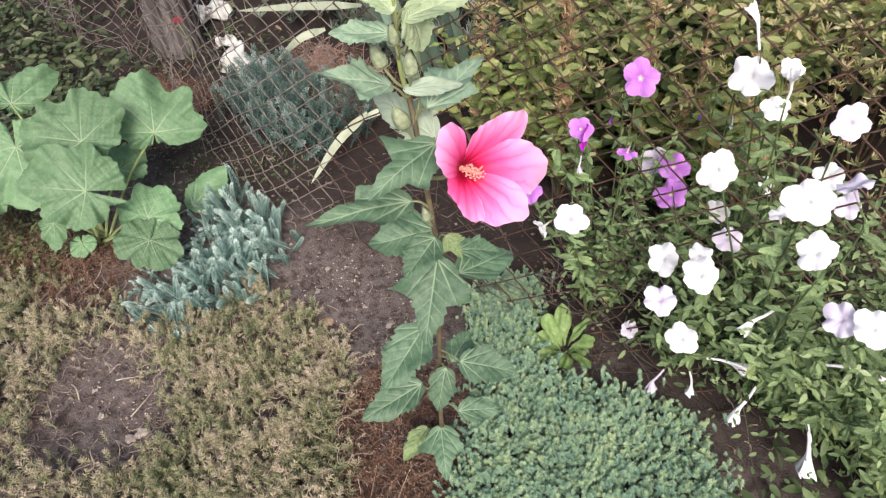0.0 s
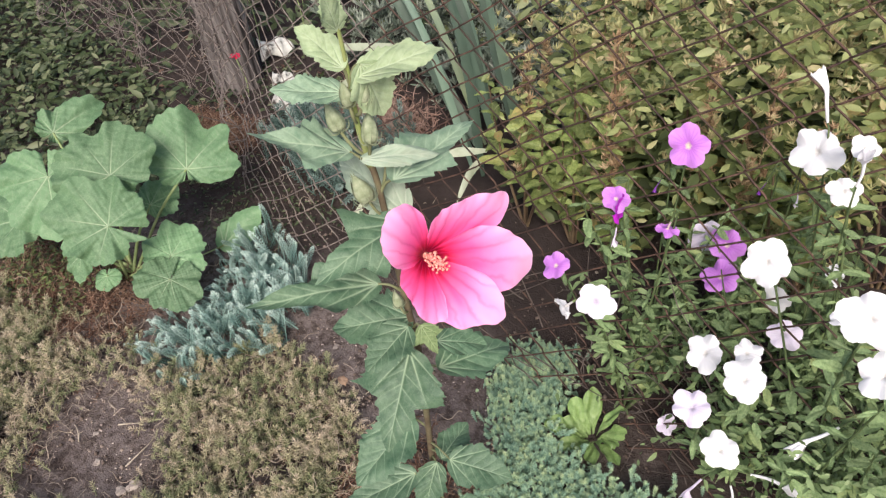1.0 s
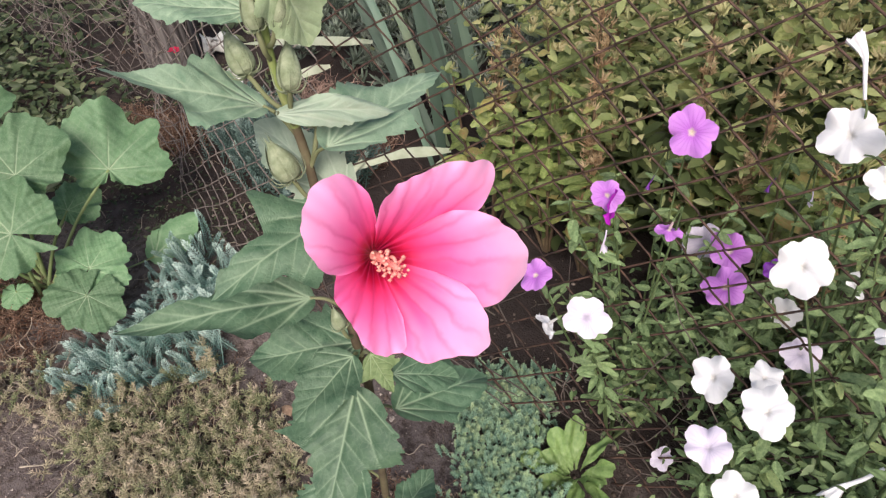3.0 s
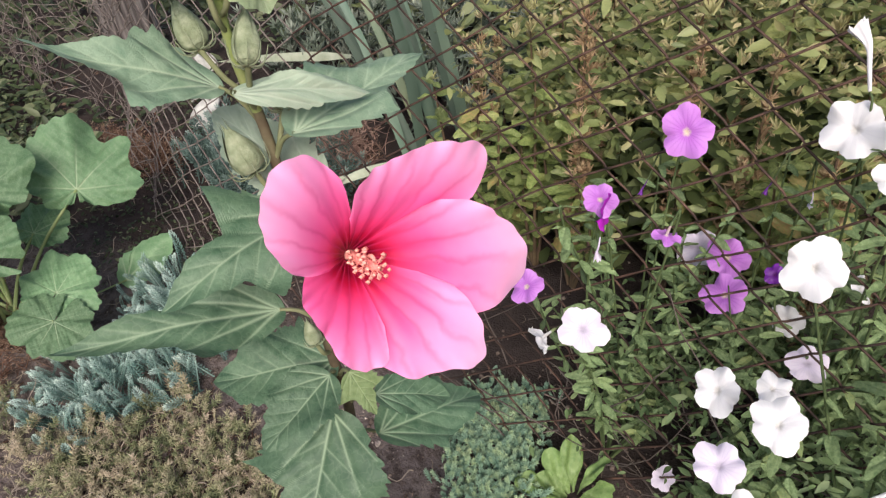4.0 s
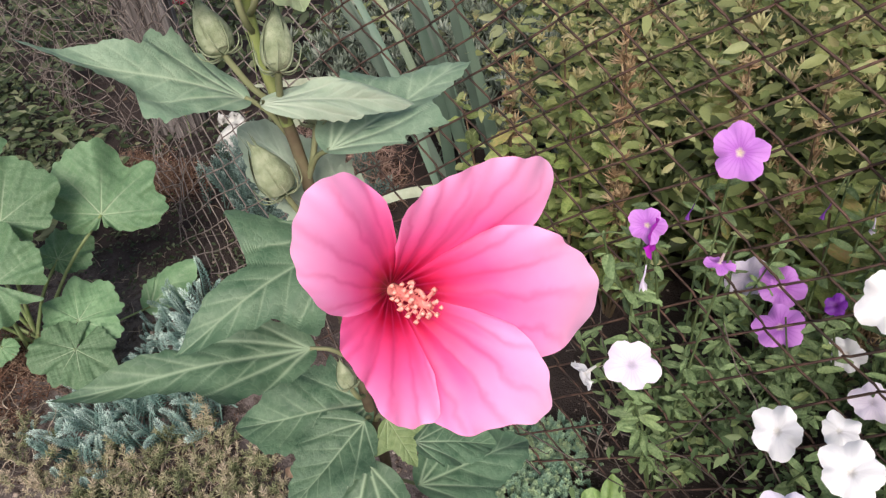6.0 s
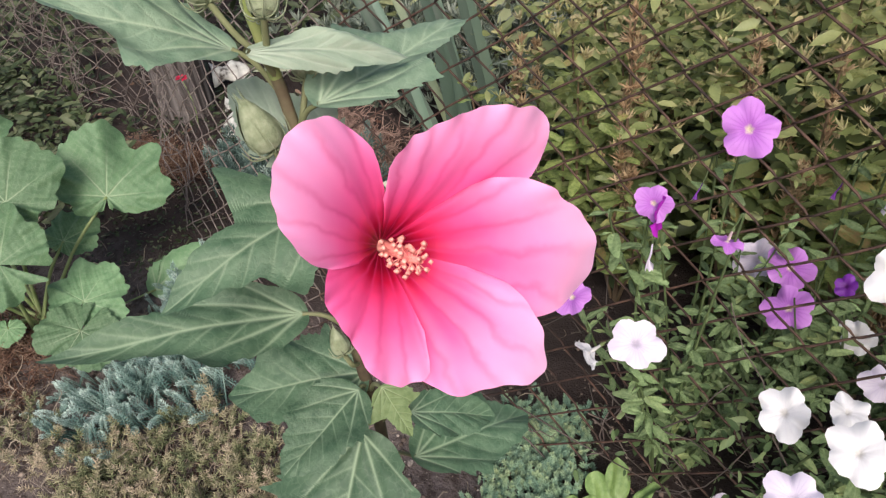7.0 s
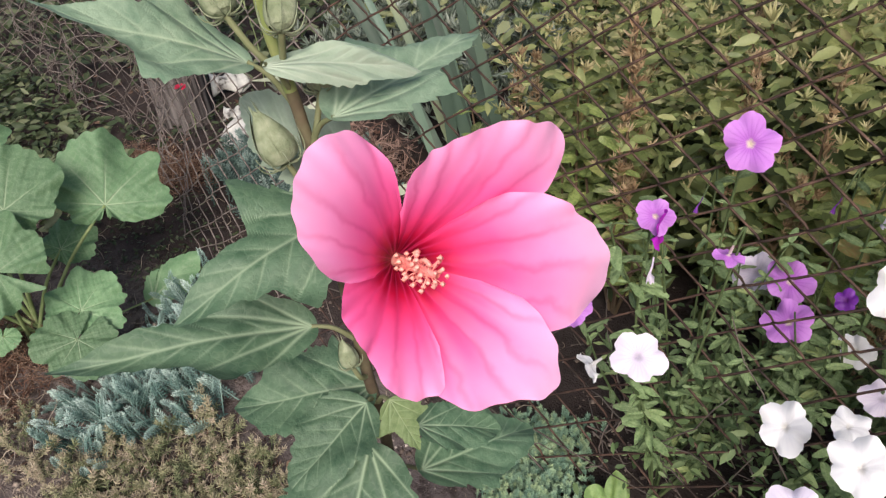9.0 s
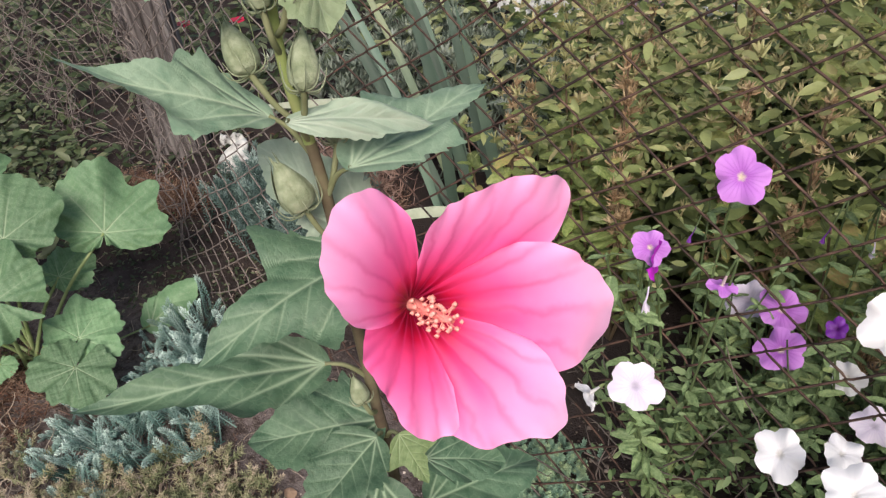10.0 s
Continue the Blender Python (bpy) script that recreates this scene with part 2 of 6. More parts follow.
COVER = tinted("ground_cover_leaf", [(0.1, (0.022, 0.034, 0.014)), (0.5, (0.060, 0.085, 0.034)), (0.95, (0.21, 0.225, 0.13))], 0.55, 0.35, 0.15)
# Inner and outer hedge leaves: shade and skylight put into dark and bright colours.
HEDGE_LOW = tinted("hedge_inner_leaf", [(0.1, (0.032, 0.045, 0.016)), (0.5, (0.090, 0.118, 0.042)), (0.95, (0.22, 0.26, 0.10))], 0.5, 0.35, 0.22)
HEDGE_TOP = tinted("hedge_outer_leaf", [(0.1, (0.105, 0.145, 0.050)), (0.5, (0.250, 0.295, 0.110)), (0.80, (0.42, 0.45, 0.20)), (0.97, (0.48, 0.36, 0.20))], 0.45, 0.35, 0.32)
PETBRIGHT = tinted("petunia_fresh_leaf", [(0.1, (0.110, 0.175, 0.066)), (0.5, (0.235, 0.325, 0.140)), (0.95, (0.40, 0.48, 0.26))], 0.55, 0.3, 0.25)
# Low stops darkened to deepen shade in the gaps between petunia stems.
PETGREEN = tinted("petunia_small_leaf", [(0.1, (0.040, 0.070, 0.028)), (0.5, (0.115, 0.175, 0.070)), (0.95, (0.27, 0.34, 0.17))], 0.6, 0.3, 0.2)
SPRIG = tinted("pale_sprig", [(0.1, (0.25, 0.24, 0.100)), (0.4, (0.42, 0.42, 0.19)), (0.7, (0.55, 0.47, 0.26)), (0.95, (0.66, 0.60, 0.42))], 0.55, 0.3, 0.3)
FAR = tinted("far_foliage", [(0.1, (0.12, 0.15, 0.060)), (0.5, (0.28, 0.32, 0.145)), (0.95, (0.48, 0.50, 0.29))], 0.55, 0.3, 0.28)
SILVER = tinted("grey_needle_leaf", [(0.1, (0.055, 0.075, 0.055)), (0.5, (0.165, 0.205, 0.155)), (0.95, (0.44, 0.47, 0.40))], 0.6, 0.3, 0.15)
SEED = tinted("seed_spike", [(0.1, (0.26, 0.14, 0.085)), (0.5, (0.47, 0.33, 0.19)), (0.95, (0.66, 0.55, 0.36))], 0.75, 0.2, 0.25)
GREYTWIG = tinted("grey_twig", [(0.1, (0.05, 0.040, 0.035)), (0.5, (0.11, 0.088, 0.078)), (0.95, (0.22, 0.185, 0.165))], 0.85, 0.2, 0.0)
DRY = tinted("dry_litter", [(0.1, (0.17, 0.125, 0.095)), (0.5, (0.31, 0.25, 0.195)), (0.95, (0.48, 0.41, 0.335))], 0.8, 0.2, 0.05)
ROSEDRY = tinted("dry_pink_stalk", [(0.1, (0.12, 0.070, 0.055)), (0.5, (0.29, 0.185, 0.150)), (0.95, (0.46, 0.33, 0.27))], 0.8, 0.2, 0.05)
RIMDRY = tinted("grey_dead_stem", [(0.1, (0.11, 0.085, 0.072)), (0.5, (0.22, 0.18, 0.15)), (0.95, (0.37, 0.32, 0.27))], 0.8, 0.2, 0.05)
PEBBLE = tinted("pebble", [(0.1, (0.10, 0.075, 0.062)), (0.6, (0.20, 0.155, 0.13)), (0.95, (0.45, 0.37, 0.31))], 0.9, 0.15, 0.0)
GRIT = tinted("pale_grit", [(0.1, (0.34, 0.27, 0.23)), (0.95, (0.68, 0.60, 0.54))], 0.9, 0.15, 0.0)
STONE = plain("stone", [(0.3, (0.20, 0.165, 0.145)), (0.7, (0.38, 0.33, 0.29))], 90, 0.9)
TANSTONE = plain("tan_stone", [(0.3, (0.30, 0.20, 0.135)), (0.7, (0.42, 0.29, 0.20))], 70, 0.9)
RUST = plain("rusty_wire", [(0.35, (0.028, 0.018, 0.015)), (0.52, (0.060, 0.034, 0.026)), (0.68, (0.115, 0.066, 0.048)), (0.8, (0.18, 0.125, 0.105))], 45, 0.8, 0.3, 0.6, 0.001)
GREYWIRE = plain("weathered_wire", [(0.35, (0.10, 0.078, 0.070)), (0.7, (0.23, 0.195, 0.175))], 60, 0.7, 0.35)
WOOD, _nt, _b = material("weathered_wood", 0.9, 0.15)
_map = _nt.nodes.new("ShaderNodeMapping")
_map.inputs["Scale"].default_value = (60, 60, 3.5)
_nt.links.new(_nt.nodes.new("ShaderNodeTexCoord").outputs["Object"], _map.inputs["Vector"])
_grain = _nt.nodes.new("ShaderNodeTexNoise")
_grain.inputs["Scale"].default_value, _grain.inputs["Detail"].default_value = 1.0, 5.0
_nt.links.new(_map.outputs[0], _grain.inputs["Vector"])
_nt.links.new(ramp(_nt, [(0.36, (0.030, 0.025, 0.024)), (0.50, (0.120, 0.105, 0.100)), (0.7, (0.25, 0.225, 0.215))], _grain.outputs["Fac"]), _b.inputs["Base Color"])
bump(_nt, _b, _grain.outputs["Fac"], 0.9, 0.012)
CHALK = plain("white_paint", [(0.36, (0.06, 0.05, 0.045)), (0.46, (0.45, 0.44, 0.41)), (0.7, (0.66, 0.66, 0.62))], 34, 0.8)


# ---- mesh helpers ----
def mesh(name, verts, faces, mat, smooth=True, **attrs):
    """A mesh from arrays of corners and faces, all faces with the same number of corners."""
    v, fc = np.asarray(verts, dtype=np.float32), np.asarray(faces, dtype=np.int32)
    me = bpy.data.meshes.new(name)
    n, k = fc.shape
    me.vertices.add(len(v)), me.loops.add(n * k), me.polygons.add(n)
    me.vertices.foreach_set("co", v.ravel())
    me.loops.foreach_set("vertex_index", fc.ravel())
    me.polygons.foreach_set("loop_start", np.arange(0, n * k, k, dtype=np.int32))
    me.polygons.foreach_set("use_smooth", np.full(n, smooth))
    for key, val in attrs.items():
        me.attributes.new(key, "FLOAT", "POINT").data.foreach_set("value", np.asarray(val, dtype=np.float32))
    me.materials.append(mat)
    me.update(calc_edges=True)
    return me


def thing(name, place, label, category, group="", kind=""):
    ob = new(name)
    ob.empty_display_size = 0.02
    ob.location = place
    return tagged(ob, label, category, group, kind)


def part(name, me, parent, label="", m=None):
    """Links a mesh as one part; m is its pose in the world where the parent stands upright, or on another part in that part's frame."""
    ob = new(name, me)
    ob.parent = parent
    if parent.parent is None:
        ob.matrix_basis = Matrix.Translation(-Vector(parent.location)) @ (m or Matrix())
    else:
        ob.matrix_basis = m or Matrix()
    return tagged(ob, label)


def basis(place, ahead, up, size=1.0):
    """A pose whose x goes ahead and whose z goes as near up as it can."""
    x = Vector(ahead).normalized()
    y = Vector(up).cross(x)
    if y.length < 1e-4:
        y = Vector((0, 1, 0.1)).cross(x)
    y.normalize()
    z = x.cross(y)
    m = Matrix((x, y, z)).transposed().to_4x4()
    return Matrix.Translation(place) @ m @ Matrix.Scale(size, 4)


def tube_arrays(points, radii, sides=6):
    p = np.asarray(points, float)
    r = np.broadcast_to(np.asarray(radii, float), (len(p),))
    d = np.gradient(p, axis=0)
    d /= np.linalg.norm(d, axis=1)[:, None] + 1e-9
    ref = np.array([0.31, 0.87, 0.38])
    a = np.cross(d, ref)
    a /= np.linalg.norm(a, axis=1)[:, None] + 1e-9
    b = np.cross(d, a)
    ang = np.arange(sides) * 2 * np.pi / sides
    v = p[:, None] + r[:, None, None] * (np.cos(ang)[None, :, None] * a[:, None] + np.sin(ang)[None, :, None] * b[:, None])
    i, j = np.meshgrid(np.arange(len(p) - 1), np.arange(sides), indexing="ij")
    q = np.stack([i * sides + j, i * sides + (j + 1) % sides, (i + 1) * sides + (j + 1) % sides, (i + 1) * sides + j], -1).reshape(-1, 4)
    return v.reshape(-1, 3), q


def tube(name, points, radii, mat, sides=6):
    v, q = tube_arrays(points, radii, sides)
    return mesh(name, v, q, mat)


def curve(points, n=24):
    """A smooth line through a few points."""
    p = [Vector(q) for q in points]
    p = [p[0] * 2 - p[1]] + p + [p[-1] * 2 - p[-2]]
    out = []
    segs = len(p) - 3
    for k in range(n + 1):
        s = k / n * segs
        i = min(int(s), segs - 1)
        f = s - i
        a, b, c, d = p[i:i + 4]
        out.append(0.5 * (2 * b + (c - a) * f + (2 * a - 5 * b + 4 * c - d) * f * f + (3 * b - a - 3 * c + d) * f ** 3))
    return [tuple(q) for q in out]


def spread(template, faces, mats, tints, name, mat, smooth=True, shade=None):
    """One mesh of many copies of a small template: mats is an array of 3 x 4 poses."""
    t = np.asarray(template, float)
    mats = np.asarray(mats, float)
    v = np.einsum("nij,kj->nki", mats[:, :, :3], t) + mats[:, None, :, 3]
    fc = np.asarray(faces)[None] + (np.arange(len(mats)) * len(t))[:, None, None]
    return mesh(name, v.reshape(-1, 3), fc.reshape(-1, fc.shape[-1]), mat, smooth, tint=np.repeat(tints, len(t)) + (0.0 if shade is None else np.tile(shade, len(mats))))


def poses(place, ahead, up, size):
    """Arrays of 3 x 4 poses; x ahead, z near up."""
    x = ahead / (np.linalg.norm(ahead, axis=1)[:, None] + 1e-9)
    y = np.cross(up, x)
    y /= np.linalg.norm(y, axis=1)[:, None] + 1e-9
    z = np.cross(x, y)
    m = np.stack([x, y, z], -1) * np.asarray(size)[:, None, None]
    return np.concatenate([m, np.asarray(place)[:, :, None]], -1)


def inside(poly, pts):
    p, q = np.asarray(poly, float), np.asarray(pts, float)
    res = np.zeros(len(q), bool)
    for (x1, y1), (x2, y2) in zip(p, np.roll(p, -1, 0)):
        c = ((y1 > q[:, 1]) != (y2 > q[:, 1])) & (q[:, 0] < (x2 - x1) * (q[:, 1] - y1) / (y2 - y1 + 1e-12) + x1)
        res ^= c
    return res


def scatter(poly, n, ragged=0.04):
    """n random places in a patch of ground, with a ragged rim."""
    p = np.asarray(poly, float)
    lo, hi = p.min(0), p.max(0)
    out = np.zeros((0, 2))
    while len(out) < n:
        q = lo + (hi - lo) * rng.random((n * 2, 2))
        w = q + rng.normal(0, ragged, q.shape)
        out = np.concatenate([out, q[inside(poly, w)]])
    return out[:n]


def swell(x, y):
    """The height of the soil."""
    x, y = np.asarray(x, float), np.asarray(y, float)
    near = np.exp(-((x + 0.7) ** 2 + (y - 0.8) ** 2) / 20.0)
    h = 0.008 * np.sin(3.1 * x + 1.3 * y) + 0.007 * np.sin(7.3 * x - 5.9 * y + 1.0) + 0.004 * np.sin(17 * x + 13 * y) * np.sin(11 * x - 19 * y)
    return h * near


# ---- ground ----
def ground():
    fine_x, fine_y = np.arange(-3.6, 1.6, 0.02), np.arange(-1.0, 3.2, 0.02)
    far = np.array([0.05, 0.15, 0.4, 1.0, 2.5, 6, 15, 40, 100, 300, 900])
    xs = np.concatenate([fine_x[0] - far[::-1], fine_x, fine_x[-1] + far])
    ys = np.concatenate([fine_y[0] - far[::-1], fine_y, fine_y[-1] + far])
    gx, gy = np.meshgrid(xs, ys, indexing="ij")
    z = swell(gx, gy)
    core = np.exp(-((gx + 0.8) ** 2 + (gy - 0.8) ** 2) / 4.0)
    clod = np.zeros(z.shape)
    near = core > 0.2
    clod[near] = [0.010 * noise.noise((x * 14, y * 14, 0.5)) + 0.008 * noise.noise((x * 37, y * 37, 3.5)) for x, y in zip(gx[near], gy[near])]
    z = z + clod + core * rng.normal(0, 0.0016, z.shape)
    i, j = np.meshgrid(np.arange(len(xs) - 1), np.arange(len(ys) - 1), indexing="ij")
    w = len(ys)
    q = np.stack([i * w + j, (i + 1) * w + j, (i + 1) * w + j + 1, i * w + j + 1], -1).reshape(-1, 4)
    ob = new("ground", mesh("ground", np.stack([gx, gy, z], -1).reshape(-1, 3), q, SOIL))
    tagged(ob, "bare dark brown garden soil with crumbs and small pebbles", "ground", kind="structure")


ground()
ROCK_V = np.array([(1, 0, 0), (-1, 0.1, 0), (0, 1, 0.1), (0.1, -1, 0), (0, 0.1, 0.8), (0.1, 0, -0.7)], float)
ROCK_F = np.array([(0, 2, 4), (2, 1, 4), (1, 3, 4), (3, 0, 4), (2, 0, 5), (1, 2, 5), (3, 1, 5), (0, 3, 5)])


def pebbles():
    n = 5200
    p = np.concatenate([scatter([(-2.4, -0.2), (0.5, -0.2), (0.5, 1.3), (-2.4, 1.5)], n - 3000, 0.0), scatter([(-1.3, 0.05), (-0.5, 0.3), (-0.2, 0.95), (-1.5, 0.95)], 3000, 0.02)])
    size = 0.0013 + 0.0048 * rng.random(n) ** 4
    a = rng.normal(0, 1, (n, 3)) * (1, 1, 0.25)
    up = np.tile((0.05, 0.1, 1.0), (n, 1)) + rng.normal(0, 0.25, (n, 3))
    place = np.column_stack([p, swell(p[:, 0], p[:, 1]) + size * 0.3])
    me = spread(ROCK_V, ROCK_F, poses(place, a, up, size), rng.random(n) ** 1.5, "soil_crumbs", PEBBLE)
    tagged(new("soil_crumbs", me), "brown crumbs and grit on the soil", "soil crumbs", kind="stuff")


pebbles()


def grit():
    n = 700
    p = np.concatenate([scatter([(-0.95, 0.55), (-0.55, 0.45), (-0.45, 0.70), (-0.80, 0.74), (-0.98, 0.68)], 480, 0.02), scatter([(-1.22, 0.0), (-0.9, 0.02), (-0.92, 0.28), (-1.2, 0.28)], 220, 0.02)])
    size = 0.0009 + 0.0022 * rng.random(n) ** 3
    up = np.tile((0.05, 0.1, 1.0), (n, 1)) + rng.normal(0, 0.25, (n, 3))
    me = spread(ROCK_V, ROCK_F, poses(np.column_stack([p, swell(p[:, 0], p[:, 1]) + size * 0.4]), rng.normal(0, 1, (n, 3)), up, size), rng.random(n), "pale_grit", GRIT)
    tagged(new("pale_grit", me), "tiny pale grit scattered over the dark soil", "grit", kind="stuff")


grit()


def stone(place, size, flat, mat, label):
    bm = bmesh.new()
    bmesh.ops.create_icosphere(bm, subdivisions=2, radius=1.0)
    seed = Vector((place[0] * 37, place[1] * 53, 1.0))
    for v in bm.verts:
        k = 1 + 0.55 * noise.noise(v.co * 1.3 + seed) + 0.25 * noise.noise(v.co * 4 + seed)
        v.co = Vector((v.co.x * 1.0, v.co.y * 0.75, v.co.z * flat)) * k * size
    for fc in bm.faces:
        fc.smooth = False
    me = bpy.data.meshes.new("stone")
    bm.to_mesh(me)
    bm.free()
    me.materials.append(mat)
    ob = new("stone", me)
    ob.matrix_world = pose(place[0], place[1], float(swell(place[0], place[1])) + size * flat * 0.35, 0, 0, place[0] * 900)
    tagged(ob, label, "stone", "stones on the soil")


stone((-0.820, 0.546), 0.013, 0.45, TANSTONE, "flat tan clay fragment lying on dark soil")
for px, py, s in ((-0.892, 0.595, 0.008), (-0.949, 0.254, 0.012), (-0.965, 0.229, 0.010), (-0.949, 0.151, 0.016), (-0.961, 0.128, 0.011), (-0.714, 0.503, 0.010), (-0.702, 0.607, 0.010),
                  (-0.92, 0.66, 0.007), (-0.78, 0.62, 0.006), (-0.66, 0.64, 0.006), (-1.06, 0.13, 0.008), (-1.12, 0.16, 0.007), (-0.86, 0.48, 0.006), (-0.60, 0.56, 0.006)):
    stone((px, py), s, 0.5, STONE, "small pale grey stone lying on dark soil")


# ---- chain-link fence ----
HALF, RISE, X0, Z0 = 0.0398, 0.0264, -0.5302, 0.5878


def smooth(a, b, x):
    t = np.clip((np.asarray(x, float) - a) / (b - a), 0, 1)
    return t * t * (3 - 2 * t)


def fence_point(x, z):
    """The leaning, slightly slack sheet of the fence."""
    far = smooth(-1.15, -2.1, x)
    y = 0.74 + 0.33 * z + far * (0.30 - 0.20 * z)
    slack = 0.004 + 0.020 * far
    y = y + slack * (np.sin(9 * x + 4 * z) + 0.6 * np.sin(23 * x - 11 * z + 1)) + 0.02 * far * np.sin(31 * x) * (1 - z)
    dz = slack * 0.9 * (np.sin(13 * x + 3 * z) + 0.7 * np.sin(29 * z + 8 * x))
    dx = slack * 0.7 * np.sin(17 * z + 5 * x)
    return np.stack([x + dx, y, np.maximum(z + dz, 0.004)], -1)


def fence():
    ob = thing("chain_link_fence", (-1.0, 0.74, 0.0), "rusty leaning chain-link fence of diamond wire mesh", "fence")
    low = -22
    for n in range(-70, 36):
        x = X0 + n * HALF
        pts = []
        for k in range(low, 26):
            side = (k + n) % 2
            hook = 0.30 if side else -0.30
            for s, off in ((-0.16, 0.75), (0.0, 1.0), (0.16, 0.75)):
                cx = x + HALF * (1.0 if side else 0.0) + (0.0012 if side else -0.0012) * off
                if s:
                    cx += (-1 if side else 1) * HALF * 0.16
                pts.append((cx, Z0 + (k + s) * RISE, hook * off * 0.006 + (0.0016 if s > 0 else -0.0016) * (1 if side else -1)))
        pts = [p for p in pts if p[1] > -0.004]
        a = np.array(pts)
        p = fence_point(a[:, 0], a[:, 1])
        p[:, 1] += a[:, 2]
        grey = x < -1.0
        part("wire", tube("wire", p, 0.00158 if not grey else 0.00130, GREYWIRE if grey else RUST, 5), ob)
    return ob


fence()


def fence_post():
    n, rings = 28, 40
    v = []
    for i in range(rings):
        z = -0.05 + 1.25 * i / (rings - 1)
        for j in range(n):
            a = 2 * math.pi * j / n
            r = 0.078 - 0.012 * z
            r *= 1 + 0.10 * noise.noise((math.cos(a) * 2.2, math.sin(a) * 2.2, z * 0.8)) + 0.09 * noise.noise((math.cos(a) * 7, math.sin(a) * 7, z * 1.5))
            v.append((r * math.cos(a), r * math.sin(a), z))
    q = [(i * n + j, i * n + (j + 1) % n, (i + 1) * n + (j + 1) % n, (i + 1) * n + j) for i in range(rings - 1) for j in range(n)]
    v += [(0, 0, 1.21)] * 4
    me = mesh("fence_post", v, q, WOOD)
    ob = new("fence_post", me)
    ob.matrix_world = pose(-2.02, 1.19, 0.0, -3, -4, 0)
    tagged(ob, "thick weathered grey wooden fence post with deep cracks", "fence post")


fence_post()


# ---- stonecrop carpets ----
def needle_shoot(leaves, height, length, thick, lean, tip=0.6, stem=0.0008, glow=False, grade=0.35, slim=False, belly=0.5):
    """A shoot with small fleshy leaves set spirally round it, denser to the tip; x is its way up."""
    vs, fs = [], []
    for k in range(leaves):
        f = (k + 0.5) / leaves
        h = height * f ** 0.8
        a = k * 2.399
        out = lean * (1 - 0.75 * f ** 3)
        d = np.array([math.cos(out), math.sin(out) * math.cos(a), math.sin(out) * math.sin(a)])
        s = np.cross(d, (1, 0.01, 0.02))
        s /= np.linalg.norm(s) + 1e-9
        u = np.cross(d, s)
        l = length * (0.75 + 0.25 * f) * (tip if f > 0.9 else 1)
        b = np.array([h, stem * math.cos(a), stem * math.sin(a)])
        o = len(vs)
        if slim:
            vs += [b + s * thick, b - s * thick * 0.6 + u * thick, b - s * thick * 0.6 - u * thick, b + d * l]
            fs += [(o, o + 1, o + 3), (o + 1, o + 2, o + 3), (o + 2, o, o + 3)]
            continue
        c = b + d * l * belly
        vs += [b, c + s * thick, c - s * thick * 0.6 + u * thick, c - s * thick * 0.6 - u * thick, b + d * l]
        fs += [(o, o + 2, o + 1), (o, o + 3, o + 2), (o, o + 1, o + 3), (o + 1, o + 2, o + 4), (o + 2, o + 3, o + 4), (o + 3, o + 1, o + 4)]
    o = len(vs)
    w = stem * 1.2
    vs += [np.array(c, float) for c in ((-0.3 * height, w, 0), (-0.3 * height, -w * 0.5, w), (-0.3 * height, -w * 0.5, -w), (height, 0, 0))]
    fs += [(o, o + 1, o + 3), (o + 1, o + 2, o + 3), (o + 2, o, o + 3)]
    vs = np.array(vs)
    # Colour darkens to the base for shade between shoots; glow adds the pale tip.
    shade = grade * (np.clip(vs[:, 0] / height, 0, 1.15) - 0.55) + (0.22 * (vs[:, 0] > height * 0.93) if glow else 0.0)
    return vs, np.array(fs), shade


def curly_stem(length, radius):
    s = np.linspace(0, 1, 8)
    pts = np.stack([length * s, 0.2 * length * np.sin(5 * s), 0.16 * length * np.sin(7 * s + 1)], -1)
    v, q = tube_arrays(pts, radius * (1.2 - 0.7 * s), 4)
    return v, q, np.zeros(len(v))


